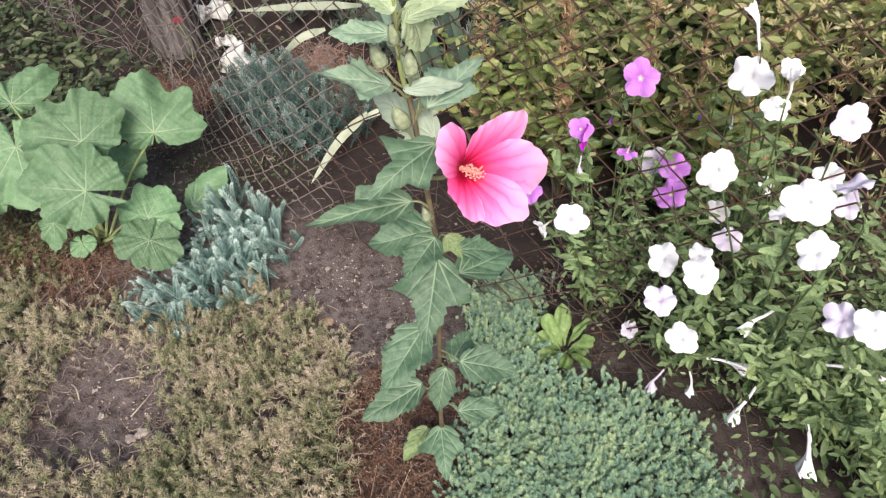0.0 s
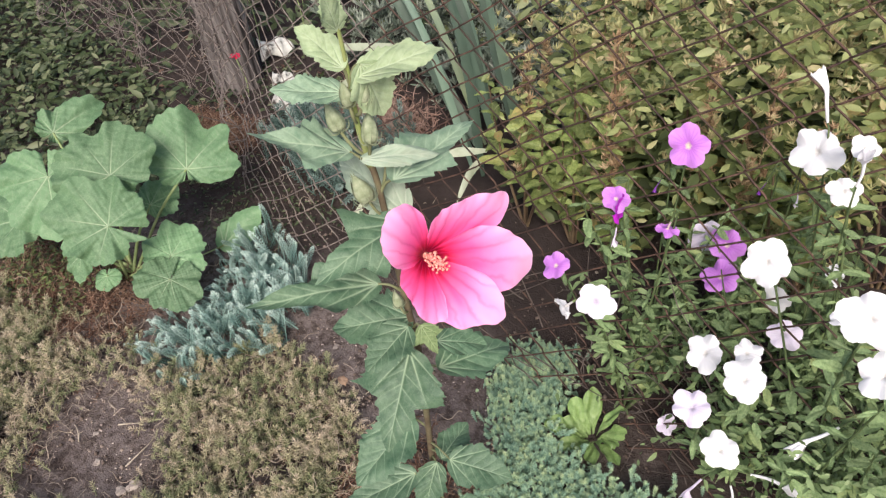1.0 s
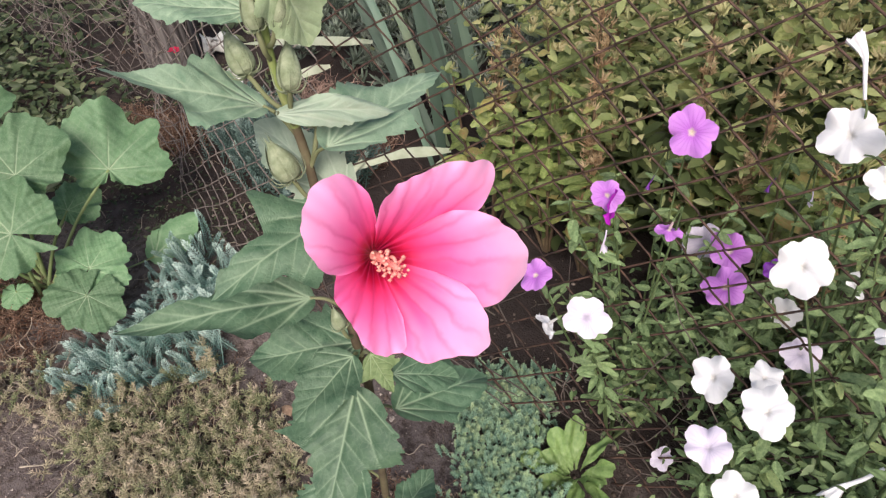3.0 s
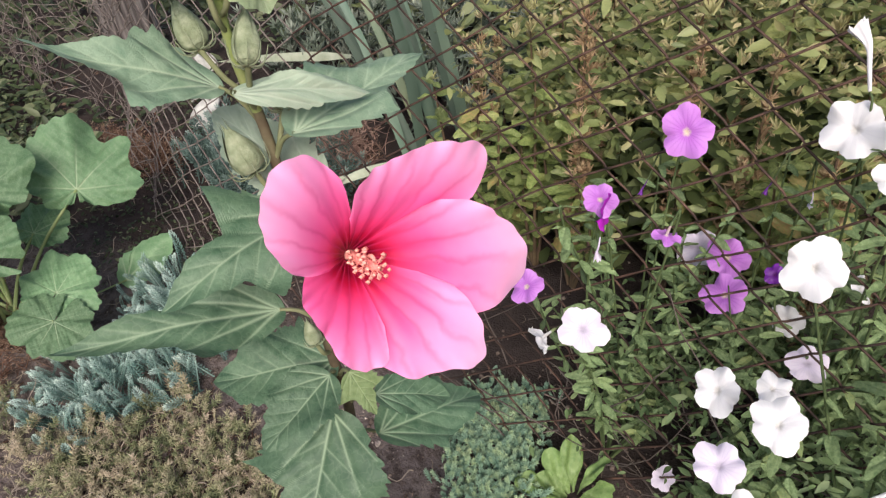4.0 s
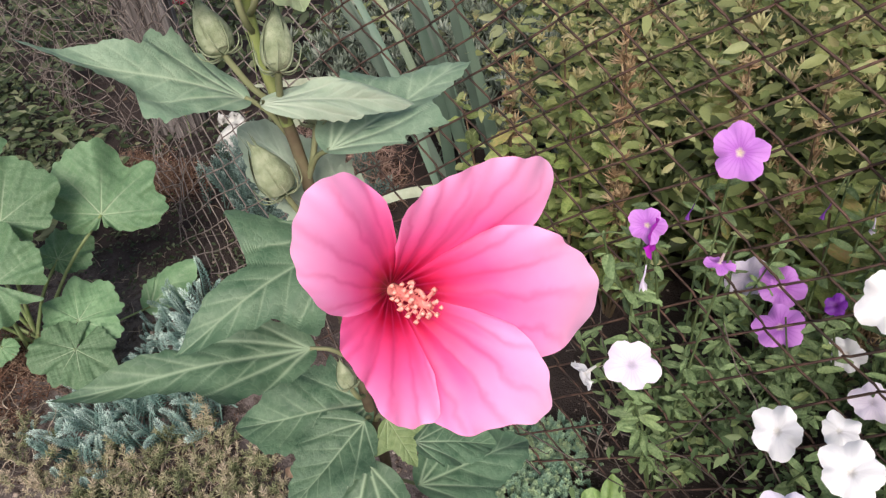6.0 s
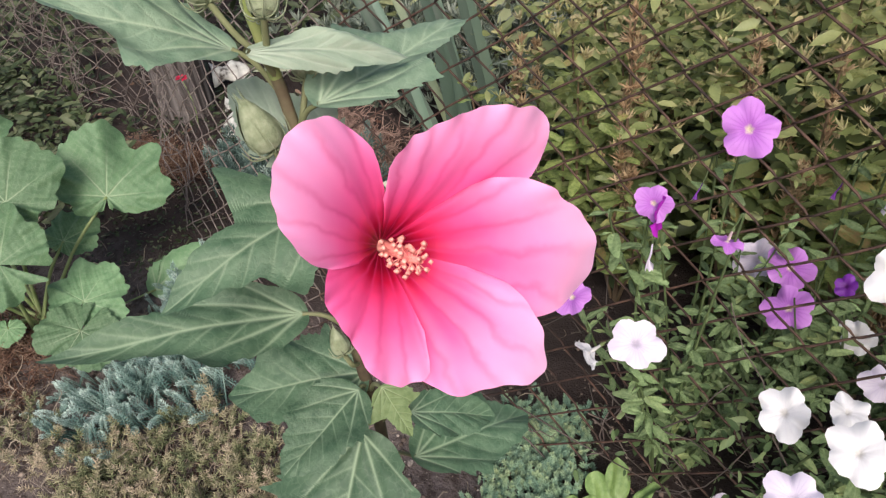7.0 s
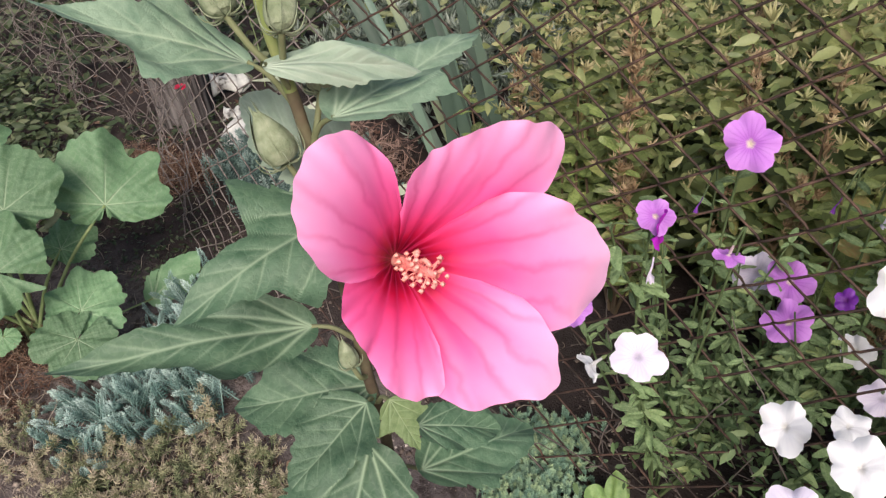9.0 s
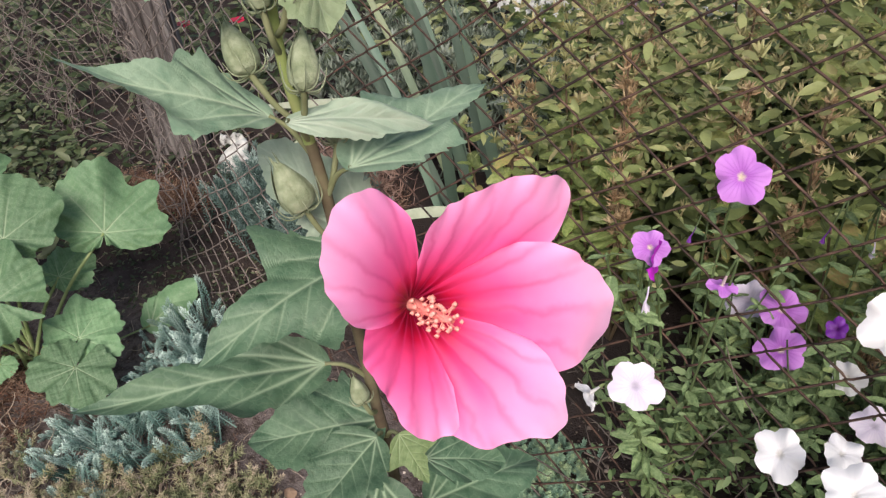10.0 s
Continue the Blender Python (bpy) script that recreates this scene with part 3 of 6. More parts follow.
def carpet(name, poly, n, shoot, mat, label, category, lift=(0.0, 0.02), tilt=0.5, size=(0.7, 1.2), ragged=0.03, hole=None, power=1.0, mound=0.0, gaps=0.0, relief=0.0, soft=False, tufts=0):
    p = scatter(poly, n, ragged)
    heart = p
    if tufts:
        heart = np.repeat(scatter(poly, tufts, ragged), n // tufts, 0)
        n = len(heart)
        wide = np.repeat(0.006 + 0.011 * rng.random(tufts), n // tufts)
        p = heart + rng.normal(0, 1, (n, 2)) * wide[:, None]
    gap = np.sin(27 * p[:, 0] + 5 * np.sin(19 * p[:, 1])) * np.sin(31 * p[:, 1] + 4 * np.sin(23 * p[:, 0] + 1))
    keep = (gap > -0.55) | (rng.random(len(p)) < 1 - gaps)
    if hole is not None:
        keep &= ~inside(hole, p + rng.normal(0, 0.03, p.shape))
    p, heart = p[keep], heart[keep]
    n = len(p)
    c = p.mean(0)
    bulge = np.clip(1 - np.linalg.norm(p - c, axis=1) / (np.linalg.norm(p - c, axis=1).max() + 1e-6), 0, 1)
    clump = 0.5 + 0.5 * np.sin(38 * p[:, 0] + 9 * np.sin(23 * p[:, 1])) * np.sin(41 * p[:, 1] + 5 * np.sin(31 * p[:, 0]))
    z = swell(p[:, 0], p[:, 1]) + lift[0] + (lift[1] - lift[0]) * clump * rng.random(n) + mound * bulge
    heap = np.sin(61 * p[:, 0] + 6 * np.sin(37 * p[:, 1])) * np.sin(67 * p[:, 1] + 5 * np.sin(43 * p[:, 0] + 2)) + 0.6 * np.sin(113 * p[:, 0] + 3 * np.sin(71 * p[:, 1])) * np.sin(101 * p[:, 1])
    z = z + relief * np.clip(0.5 + 0.5 * heap, 0, 1.3)
    up = np.column_stack([rng.normal(0, tilt, n), rng.normal(0, tilt, n), np.ones(n)])
    away = np.linalg.norm(p - heart, axis=1)
    up[:, :2] += (p - heart) * 75
    z = z + 0.016 * np.exp(-(away / 0.012) ** 2) * (tufts > 0)
    side = rng.normal(0, 1, (n, 3))
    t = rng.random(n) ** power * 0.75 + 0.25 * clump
    v, fc, shade = shoot
    me = spread(v, fc, poses(np.column_stack([p, z]), up, side, size[0] + (size[1] - size[0]) * rng.random(n)), t, name, mat, soft, shade)
    return tagged(new(name, me), label, category, kind="stuff")


BLUE = [(-1.27, 0.32), (-1.22, 0.50), (-1.30, 0.60), (-1.28, 0.70), (-1.13, 0.73), (-1.04, 0.66), (-0.98, 0.52), (-1.03, 0.41), (-1.10, 0.32)]
BLUE_BACK = [(-1.62, 1.00), (-1.59, 1.15), (-1.37, 1.13), (-1.24, 1.21), (-1.15, 1.12), (-1.19, 0.96), (-1.27, 0.91), (-1.43, 0.92)]
BROWN = [(-2.1, 0.08), (-1.62, 0.20), (-1.42, 0.24), (-1.24, 0.30), (-1.09, 0.32), (-1.03, 0.41), (-0.99, 0.53), (-0.84, 0.54), (-0.76, 0.52), (-0.66, 0.42), (-0.50, 0.21), (-0.60, -0.15), (-1.11, -0.30), (-2.1, -0.1)]
BARE = [(-1.23, 0.10), (-1.24, 0.25), (-1.11, 0.31), (-0.95, 0.25), (-0.88, 0.14), (-0.95, 0.00), (-1.08, -0.05)]
TEAL = [(-0.60, 0.75), (-0.55, 0.83), (-0.48, 0.86), (-0.42, 0.70), (-0.38, 0.645), (-0.29, 0.635), (-0.19, 0.655), (-0.08, 0.67), (-0.03, 0.62), (0.06, 0.49), (-0.02, 0.30), (-0.32, 0.28), (-0.43, 0.53), (-0.47, 0.62)]
RED_A = [(-2.0, 0.10), (-2.0, 0.42), (-1.57, 0.44), (-1.39, 0.47), (-1.27, 0.41), (-1.28, 0.31), (-1.41, 0.23), (-1.62, 0.18)]
RED_B = [(-0.67, 0.43), (-0.62, 0.50), (-0.47, 0.58), (-0.40, 0.49), (-0.30, 0.33), (-0.52, 0.18)]
RED_C = [(-1.56, 1.24), (-1.44, 1.32), (-1.20, 1.24), (-1.16, 1.14), (-1.36, 1.12), (-1.46, 1.14)]
RED_D = [(-1.95, 0.98), (-1.72, 1.02), (-1.62, 1.0), (-1.66, 0.90), (-1.85, 0.86)]



def blue_clump(n):
    """The near clump, shoot by shoot."""
    ob = thing("blue_stonecrop", (-1.14, 0.53, 0.0), "blue-green stonecrop clump with rounded spruce-like tips on soil", "stonecrop")
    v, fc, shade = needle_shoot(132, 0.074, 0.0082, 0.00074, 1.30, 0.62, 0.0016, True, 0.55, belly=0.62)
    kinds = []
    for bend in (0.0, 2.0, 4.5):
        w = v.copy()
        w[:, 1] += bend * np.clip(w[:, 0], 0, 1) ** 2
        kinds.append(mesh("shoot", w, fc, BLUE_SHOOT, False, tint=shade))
    for x, y in scatter(BLUE, n, 0.02):
        up = Vector((rnd.gauss(-0.15, 0.55), rnd.gauss(-0.25, 0.55), 1.0))
        mound = 0.02 * max(0.0, 1 - math.hypot(x + 1.14, y - 0.53) / 0.2)
        part("shoot", rnd.choice(kinds), ob, "", basis((x, y, float(swell(x, y)) + mound), up, (rnd.gauss(0, 1), rnd.gauss(0, 1), 0.1), rnd.uniform(0.75, 1.2) * (0.5 if x < -1.165 and y < 0.62 else 1.0)))


blue_clump(300)
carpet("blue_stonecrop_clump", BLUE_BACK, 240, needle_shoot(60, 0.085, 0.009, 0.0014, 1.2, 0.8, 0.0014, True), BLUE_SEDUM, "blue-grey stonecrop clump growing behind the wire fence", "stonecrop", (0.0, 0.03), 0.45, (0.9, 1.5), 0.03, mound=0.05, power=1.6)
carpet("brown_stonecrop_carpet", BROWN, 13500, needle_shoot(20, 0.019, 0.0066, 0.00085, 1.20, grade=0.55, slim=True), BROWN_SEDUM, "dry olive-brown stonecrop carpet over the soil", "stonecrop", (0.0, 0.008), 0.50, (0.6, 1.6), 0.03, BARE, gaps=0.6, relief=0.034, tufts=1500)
carpet("dead_stonecrop_layer", BROWN, 1500, needle_shoot(8, 0.030, 0.008, 0.0008, 1.0, stem=0.001), RED_SEDUM, "dead brown stems under the stonecrop carpet", "stonecrop", (0.0, 0.010), 2.5, (0.6, 1.3), 0.03, BARE)
carpet("dry_stonecrop_stems", BROWN, 2200, curly_stem(0.042, 0.0008), DRY, "tangled pale dry stems among the stonecrop", "dry stems", (0.004, 0.034), 1.6, (0.5, 1.4), 0.05, BARE, power=0.8, relief=0.012)
carpet("dead_stonecrop_rim", [(-1.30, 0.06), (-1.30, 0.30), (-1.12, 0.36), (-0.98, 0.34), (-0.82, 0.24), (-0.80, 0.10), (-0.92, -0.05), (-1.1, -0.1)], 560, curly_stem(0.036, 0.00062), RIMDRY, "grey dead stonecrop stems round a bare patch of soil", "dry stems", (0.002, 0.022), 2.2, (0.5, 1.5), 0.03, [(-1.17, 0.10), (-1.17, 0.22), (-1.08, 0.26), (-0.98, 0.22), (-0.94, 0.12), (-1.0, 0.04), (-1.10, 0.03)])
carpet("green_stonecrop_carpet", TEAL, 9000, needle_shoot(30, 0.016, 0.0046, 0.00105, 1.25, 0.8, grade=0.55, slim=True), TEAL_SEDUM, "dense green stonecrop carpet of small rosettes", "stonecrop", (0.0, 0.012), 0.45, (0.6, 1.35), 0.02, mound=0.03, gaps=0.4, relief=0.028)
for patch, k in ((RED_A, 1900), (RED_B, 1100), (RED_C, 800), (RED_D, 900)):
    carpet("red_brown_stonecrop", patch, k, needle_shoot(7, 0.042, 0.009, 0.0007, 0.9, stem=0.0011, grade=0.5), RED_SEDUM, "dead red-brown stonecrop mat on the soil", "stonecrop", (0.0, 0.03), 1.4, (0.6, 1.4), 0.03)
carpet("dry_stalk_heap", RED_C, 900, curly_stem(0.070, 0.0010), ROSEDRY, "heap of dry pinkish-brown stalks behind the fence", "dry stalks", (0.01, 0.11), 1.8, (0.5, 1.4), 0.03, power=0.9)
carpet("dry_litter", [(-2.3, -0.2), (-0.2, -0.2), (0.3, 1.0), (-2.3, 1.1)], 600, curly_stem(0.036, 0.0007), DRY, "scattered dry twigs and straw on the soil", "litter", (0.001, 0.008), 6.0, (0.4, 1.6), 0.0)


# ---- leaves ----
def leaf_outline(shape, s, wide, teeth, depth, seed):
    """The rim of a leaf one unit long, at s from 0 to 1 round it, as seen from where its stalk joins."""
    left = s < 0.5
    u = np.where(left, s * 2, 2 - s * 2)
    side = np.where(left, 1.0, -1.0)
    if shape == "ovate":
        w = u ** 0.42 * (1 - u) ** 0.75 * 1.72
        x = u - 0.10 * (1 - u) ** 5
    elif shape == "lobed":
        w = u ** 0.42 * (1 - u) ** 0.95 * 1.78 + 0.17 * np.exp(-((u - 0.42) / 0.06) ** 2) + 0.10 * np.exp(-((u - 0.30) / 0.12) ** 2)
        x = u - 0.10 * (1 - u) ** 5 + 0.015 * np.exp(-((u - 0.42) / 0.07) ** 2)
    elif shape == "spoon":
        w = 0.26 * u ** 0.2 * (1 - u) ** 0.4 + 1.0 * np.exp(-((u - 0.78) / 0.27) ** 2) * np.clip(1 - u ** 11, 0, 1) ** 0.5 * 0.9
        x = u
    else:
        w = u ** 0.6 * (1 - u) ** 0.8 * 1.9
        x = u
    saw = (u * teeth + seed) % 1.0
    w = w * (1 + depth * (saw - 0.5) * (1 - u) ** 0.3 + (0.30 * depth * np.sin(u * 43 + seed * 3) + 0.5 * depth * np.sin(u * 17 + side * 1.7 + seed)) * smooth(0.06, 0.25, u))
    return np.stack([x, side * w * wide], -1)


def leaf_mesh(name, mat, shape="ovate", wide=0.4, teeth=11, depth=0.10, seed=0.0, droop=0.2, fold=0.15, wave=0.03, nr=10, ns=48, veins=True, curl=0.0):
    """A leaf one unit long: it joins its stalk at the origin and goes along x, with z over it."""
    s = (np.arange(ns) + 0.5) / ns
    rim = leaf_outline(shape, s, wide, teeth, depth, seed)
    rho = np.linspace(0.0, 1.0, nr + 1)[1:] ** 0.9
    p = np.concatenate([[[0.0, 0.0]], (rho[:, None, None] * rim[None]).reshape(-1, 2)])
    x, y = p[:, 0], p[:, 1]
    vein = np.zeros(len(p))
    bend = np.zeros(len(p))
    if veins:
        lines = [((0, 0), (0.97, 0))]
        if shape in ("ovate", "lobed"):
            lines += [((0, 0), (0.56, k * wide * 0.80)) for k in (1, -1)] + [((0, 0), (0.26, k * wide * 0.85)) for k in (1, -1)]
        for f in (0.22, 0.36, 0.5, 0.64, 0.78):
            lines += [((f, 0), (f + 0.20, k * wide * 0.80 * (1.05 - f))) for k in (1, -1)]
        for k, (a, b) in enumerate(lines):
            a, b = np.array(a, float), np.array(b, float)
            d = b - a
            f = np.clip(((p - a) @ d) / (d @ d), 0, 1)
            dist = np.linalg.norm(p - a - f[:, None] * d, axis=1)
            main = k < 5
            w = (0.0115 if main else 0.0075) * (1.15 - 0.7 * f)
            vein = np.maximum(vein, np.exp(-(dist / w) ** 2) * ((0.6 if main else 0.20) * (1 - 0.8 * f)))
            bend = np.maximum(bend, np.exp(-(dist / 0.035) ** 2))
    r2 = x * x + y * y
    z = -droop * r2 + fold * np.abs(y) - 0.008 * bend
    z = z + wave * np.sin(9 * x + 3 * seed) * (y / max(wide, 0.1)) + wave * 0.8 * np.sin(14 * y / max(wide, 0.1) * 0.4 + 7 * x + seed) * np.sqrt(r2)
    if curl:
        t = np.clip(x - 0.45, 0, None)
        z = z - curl * t * t
        x = x - 0.5 * curl * t * t
    n = len(rim)
    i, j = np.meshgrid(np.arange(nr - 1), np.arange(n), indexing="ij")
    jn = (j + 1) % n
    a, b, c, d = 1 + i * n + j, 1 + i * n + jn, 1 + (i + 1) * n + jn, 1 + (i + 1) * n + j
    tri = np.concatenate([np.stack([a, d, c], -1).reshape(-1, 3), np.stack([a, c, b], -1).reshape(-1, 3)])
    jj = np.arange(n)
    fan = np.stack([np.zeros(len(jj), int), 1 + jj, 1 + (jj + 1) % n], -1)
    tri = np.concatenate([tri, fan])[:, ::-1]
    return mesh(name, np.stack([x, y, z], -1), tri, mat, True, vein=np.clip(vein, 0, 1))


def blade_mesh(name, mat, wide, lobe=0.0, heart=0.03, teeth=9, depth=0.15, seed=0.0, droop=0.12, fold=0.16, wave=0.045, curl=0.0, nu=120, nv=72):
    """A toothed leaf one unit long in rows across its midrib; it goes along x, with z over it. lobe: how far its two shoulders stand out."""
    u = np.linspace(0, 1, nu + 1) ** 1.1
    t = np.linspace(-1, 1, nv + 1)
    v = np.sign(t) * np.abs(t) ** 1.15
    U, V = np.meshgrid(u, v, indexing="ij")
    side = np.where(V < 0, -1.0, 1.0)
    a = np.abs(V)
    w = 1.95 * U ** 0.5 * (1 - U) ** 0.85
    at_ = 0.44 + 0.03 * np.sin(seed * 3 + side)
    w = w + lobe * (1 + 0.25 * np.sin(seed * 5 + 2 * side)) * np.where(U < at_, np.exp(-((U - at_) / 0.15) ** 2), np.exp(-((U - at_) / 0.04) ** 2))
    if lobe:
        w = w * (1 - 0.40 * smooth(-0.03, 0.08, U - at_))
    ph = (U * teeth + 0.25 * np.sin(11 * U + seed) + seed + 0.37 * side) % 1.0
    saw = np.where(ph < 0.72, ph / 0.72, (1 - ph) / 0.28)
    ph2 = (U * teeth * 2.7 + seed * 2 + 0.2 * side) % 1.0
    fine = np.where(ph2 < 0.7, ph2 / 0.7, (1 - ph2) / 0.3)
    edge = smooth(0.03, 0.2, U)
    w = w * (1 + edge * (depth * (saw - 0.6) * (0.45 + 0.9 * np.sin(5.3 * U + 2.3 * seed + side) ** 2) + 0.25 * depth * (fine - 0.5) + 0.5 * depth * np.sin(15 * U + 1.7 * side + seed)))
    y = V * w * wide
    x = U + 0.10 * depth * saw * a ** 4 * edge * (1 - U) - heart * a ** 1.5 * np.exp(-(U / 0.09) ** 2) + 0.05 * lobe * a ** 3 * np.exp(-((U - at_) / 0.12) ** 2)
    p = np.stack([x.ravel(), y.ravel()], -1)
    vein, bend = np.zeros(len(p)), np.zeros(len(p))
    lines = [((0, 0), (0.97, 0))] + [((0, 0), (0.54, k * wide * 0.72)) for k in (1, -1)] + [((0, 0), (0.24, k * wide * 0.75)) for k in (1, -1)]
    for f in (0.20, 0.34, 0.48, 0.62, 0.76):
        lines += [((f + 0.02 * k, 0), (f + 0.21, k * wide * 0.78 * (1.05 - f))) for k in (1, -1)]
    for k, (b, c) in enumerate(lines):
        b, c = np.array(b, float), np.array(c, float)
        d = c - b
        f = np.clip(((p - b) @ d) / (d @ d), 0, 1)
        dist = np.linalg.norm(p - b - f[:, None] * d, axis=1)
        main = k < 5
        vein = np.maximum(vein, np.exp(-(dist / ((0.0085 if main else 0.0058) * (1.2 - 0.7 * f))) ** 2) * ((0.9 if main else 0.42) * (1 - 0.6 * f)))
        bend = np.maximum(bend, np.exp(-(dist / 0.03) ** 2) * (1.0 if main else 0.6))
    X, Y = p[:, 0], p[:, 1]
    r2 = X * X + Y * Y
    n = Y / max(wide, 0.1)
    z = -droop * r2 + fold * np.sqrt(Y * Y + 0.0012) - 0.012 * bend
    z = z + wave * np.sin(8 * X + 3 * seed) * n + wave * 0.8 * np.sin(5.5 * n + 7 * X + seed) * np.sqrt(r2) + 0.25 * wave * np.sin(19 * X + 6 * n + seed) * np.abs(n)
    if curl:
        k = np.clip(X - 0.45, 0, None)
        z = z - curl * k * k
        X = X - 0.5 * curl * k * k
    i, j = np.meshgrid(np.arange(nu), np.arange(nv), indexing="ij")
    m = nv + 1
    q = np.stack([i * m + j, (i + 1) * m + j, (i + 1) * m + j + 1, i * m + j + 1], -1).reshape(-1, 4)
    return mesh(name, np.stack([X, Y, z], -1), q, mat, True, vein=np.clip(vein, 0, 1))


# ---- hibiscus ----
HIB = thing("hibiscus_plant", (-0.433, 0.415, 0.0), "tall hibiscus with one large open pink flower and green buds", "hibiscus")
STEM_LINE = [(-0.433, 0.415, -0.01), (-0.412, 0.409, 0.179), (-0.392, 0.402, 0.324), (-0.374, 0.395, 0.440), (-0.348, 0.383, 0.586), (-0.347, 0.380, 0.640), (-0.352, 0.382, 0.715), (-0.356, 0.384, 0.780), (-0.359, 0.380, 0.830), (-0.354, 0.378, 0.875), (-0.350, 0.375, 0.925)]
line = curve(STEM_LINE, 60)
part("stem", tube("stem", line[:45], np.linspace(0.0043, 0.0026, 45), HIBSTEM, 10), HIB, "brown woody hibiscus stem")
part("stem_tip", tube("stem_tip", line[44:], np.linspace(0.0026, 0.0013, len(line) - 44), STEM, 10), HIB, "soft green stem tip")


def stem_at(z):
    return Vector(min(line, key=lambda p: abs(p[2] - z)))


LEAF_FACE = Vector((0.42, -0.45, 0.62))


def hib_leaf(base, tip, wide, shape="ovate", mat=HIB_LEAF, normal=None, seed=0.0, stalk=True, **kw):
    base, tip = Vector(base), Vector(tip)
    d = tip - base
    up = Vector(normal) if normal else LEAF_FACE * 0.8 + Vector((0, 0, 0.6))
    opts = dict(droop=0.12, fold=0.16, wave=0.045, teeth=8 + 2 * math.sin(seed), depth=0.17)
    opts.update(kw)
    me = blade_mesh("leaf", mat, wide, 0.26 if shape == "lobed" else 0.0, seed=seed, **opts)
    ob = part("leaf", me, HIB, "", basis(base, d, up, d.length * 1.02))
    if stalk:
        s = stem_at(base.z - 0.02)
        if (s - base).length > 0.006:
            mid = (s + base) / 2 + Vector((0, 0, 0.004))
            part("leaf_stalk", tube("leaf_stalk", curve([s, mid, base], 10), np.linspace(0.0015, 0.0010, 11), STALK, 6), HIB)
    return ob


hib_leaf((-0.370, 0.375, 0.811), (-0.396, 0.313, 0.855), 0.27, "lobed", HIB_PALE, seed=0.3, droop=0.05)
hib_leaf((-0.347, 0.366, 0.818), (-0.312, 0.422, 0.810), 0.155, "ovate", HIB_UNDER, seed=1.3, heart=0.0, depth=0.09, droop=0.2, curl=0.3, fold=-0.35, normal=(0.3, -0.6, 0.75))
hib_leaf((-0.339, 0.387, 0.789), (-0.338, 0.484, 0.797), 0.26, "lobed", HIB_PALE, seed=2.1, fold=0.3)
hib_leaf((-0.341, 0.394, 0.749), (-0.404, 0.389, 0.787), 0.34, "ovate", HIB_UNDER, seed=3.2)
hib_leaf((-0.334, 0.385, 0.751), (-0.348, 0.300, 0.749), 0.36, "lobed", seed=4.4, fold=0.1)
hib_leaf((-0.358, 0.362, 0.684), (-0.400, 0.266, 0.721), 0.22, "lobed", seed=5.5, fold=0.22)
hib_leaf((-0.348, 0.382, 0.630), (-0.393, 0.327, 0.638), 0.48, "ovate", seed=6.1, depth=0.2)
hib_leaf((-0.338, 0.368, 0.635), (-0.337, 0.314, 0.629), 0.46, "ovate", seed=7.7, fold=0.25)
hib_leaf((-0.330, 0.358, 0.617), (-0.303, 0.287, 0.568), 0.46, "lobed", seed=8.2, droop=0.2, fold=0.05)
hib_leaf((-0.322, 0.383, 0.574), (-0.296, 0.462, 0.556), 0.34, "ovate", seed=9.9, fold=0.25)
hib_leaf((-0.327, 0.375, 0.638), (-0.305, 0.370, 0.620), 0.48, "lobed", HIB_FRESH, seed=10.1)
hib_leaf((-0.325, 0.389, 0.605), (-0.296, 0.428, 0.585), 0.34, "ovate", seed=11.4, fold=0.3)
hib_leaf((-0.344, 0.391, 0.377), (-0.275, 0.416, 0.376), 0.42, "ovate", seed=12.3)
hib_leaf((-0.396, 0.387, 0.421), (-0.396, 0.296, 0.400), 0.40, "ovate", seed=13.8, fold=0.25)
hib_leaf((-0.436, 0.400, 0.238), (-0.474, 0.305, 0.242), 0.32, "ovate", seed=14.6)
hib_leaf((-0.369, 0.402, 0.215), (-0.318, 0.440, 0.214), 0.38, "ovate", seed=15.2)
hib_leaf((-0.420, 0.409, 0.112), (-0.368, 0.346, 0.090), 0.44, "lobed", seed=16.9, fold=0.05)
hib_leaf((-0.456, 0.412, 0.072), (-0.459, 0.347, 0.061), 0.34, "ovate", HIB_FRESH, seed=17.3)
hib_leaf((-0.375, 0.394, 0.334), (-0.363, 0.349, 0.294), 0.40, "ovate", seed=18.4)
hib_leaf((-0.359, 0.391, 0.365), (-0.368, 0.450, 0.364), 0.38, "ovate", seed=19.1)
hib_leaf((-0.361, 0.375, 0.865), (-0.393, 0.339, 0.879), 0.32, "ovate", HIB_PALE, seed=20.5)
hib_leaf((-0.340, 0.374, 0.884), (-0.298, 0.414, 0.901), 0.30, "ovate", HIB_YOUNG, seed=21.6, fold=0.3)
hib_leaf((-0.352, 0.373, 0.888), (-0.383, 0.366, 0.916), 0.34, "ovate", HIB_YOUNG, seed=22.7, fold=0.3)
hib_leaf((-0.338, 0.378, 0.892), (-0.332, 0.387, 0.847), 0.44, "ovate", HIB_YOUNG, seed=23.8)
hib_leaf((-0.350, 0.374, 0.915), (-0.342, 0.365, 0.943), 0.35, "ovate", HIB_YOUNG, seed=24.1, stalk=False)
hib_leaf((-0.351, 0.375, 0.917), (-0.365, 0.382, 0.940), 0.35, "ovate", HIB_YOUNG, seed=25.1, stalk=False)


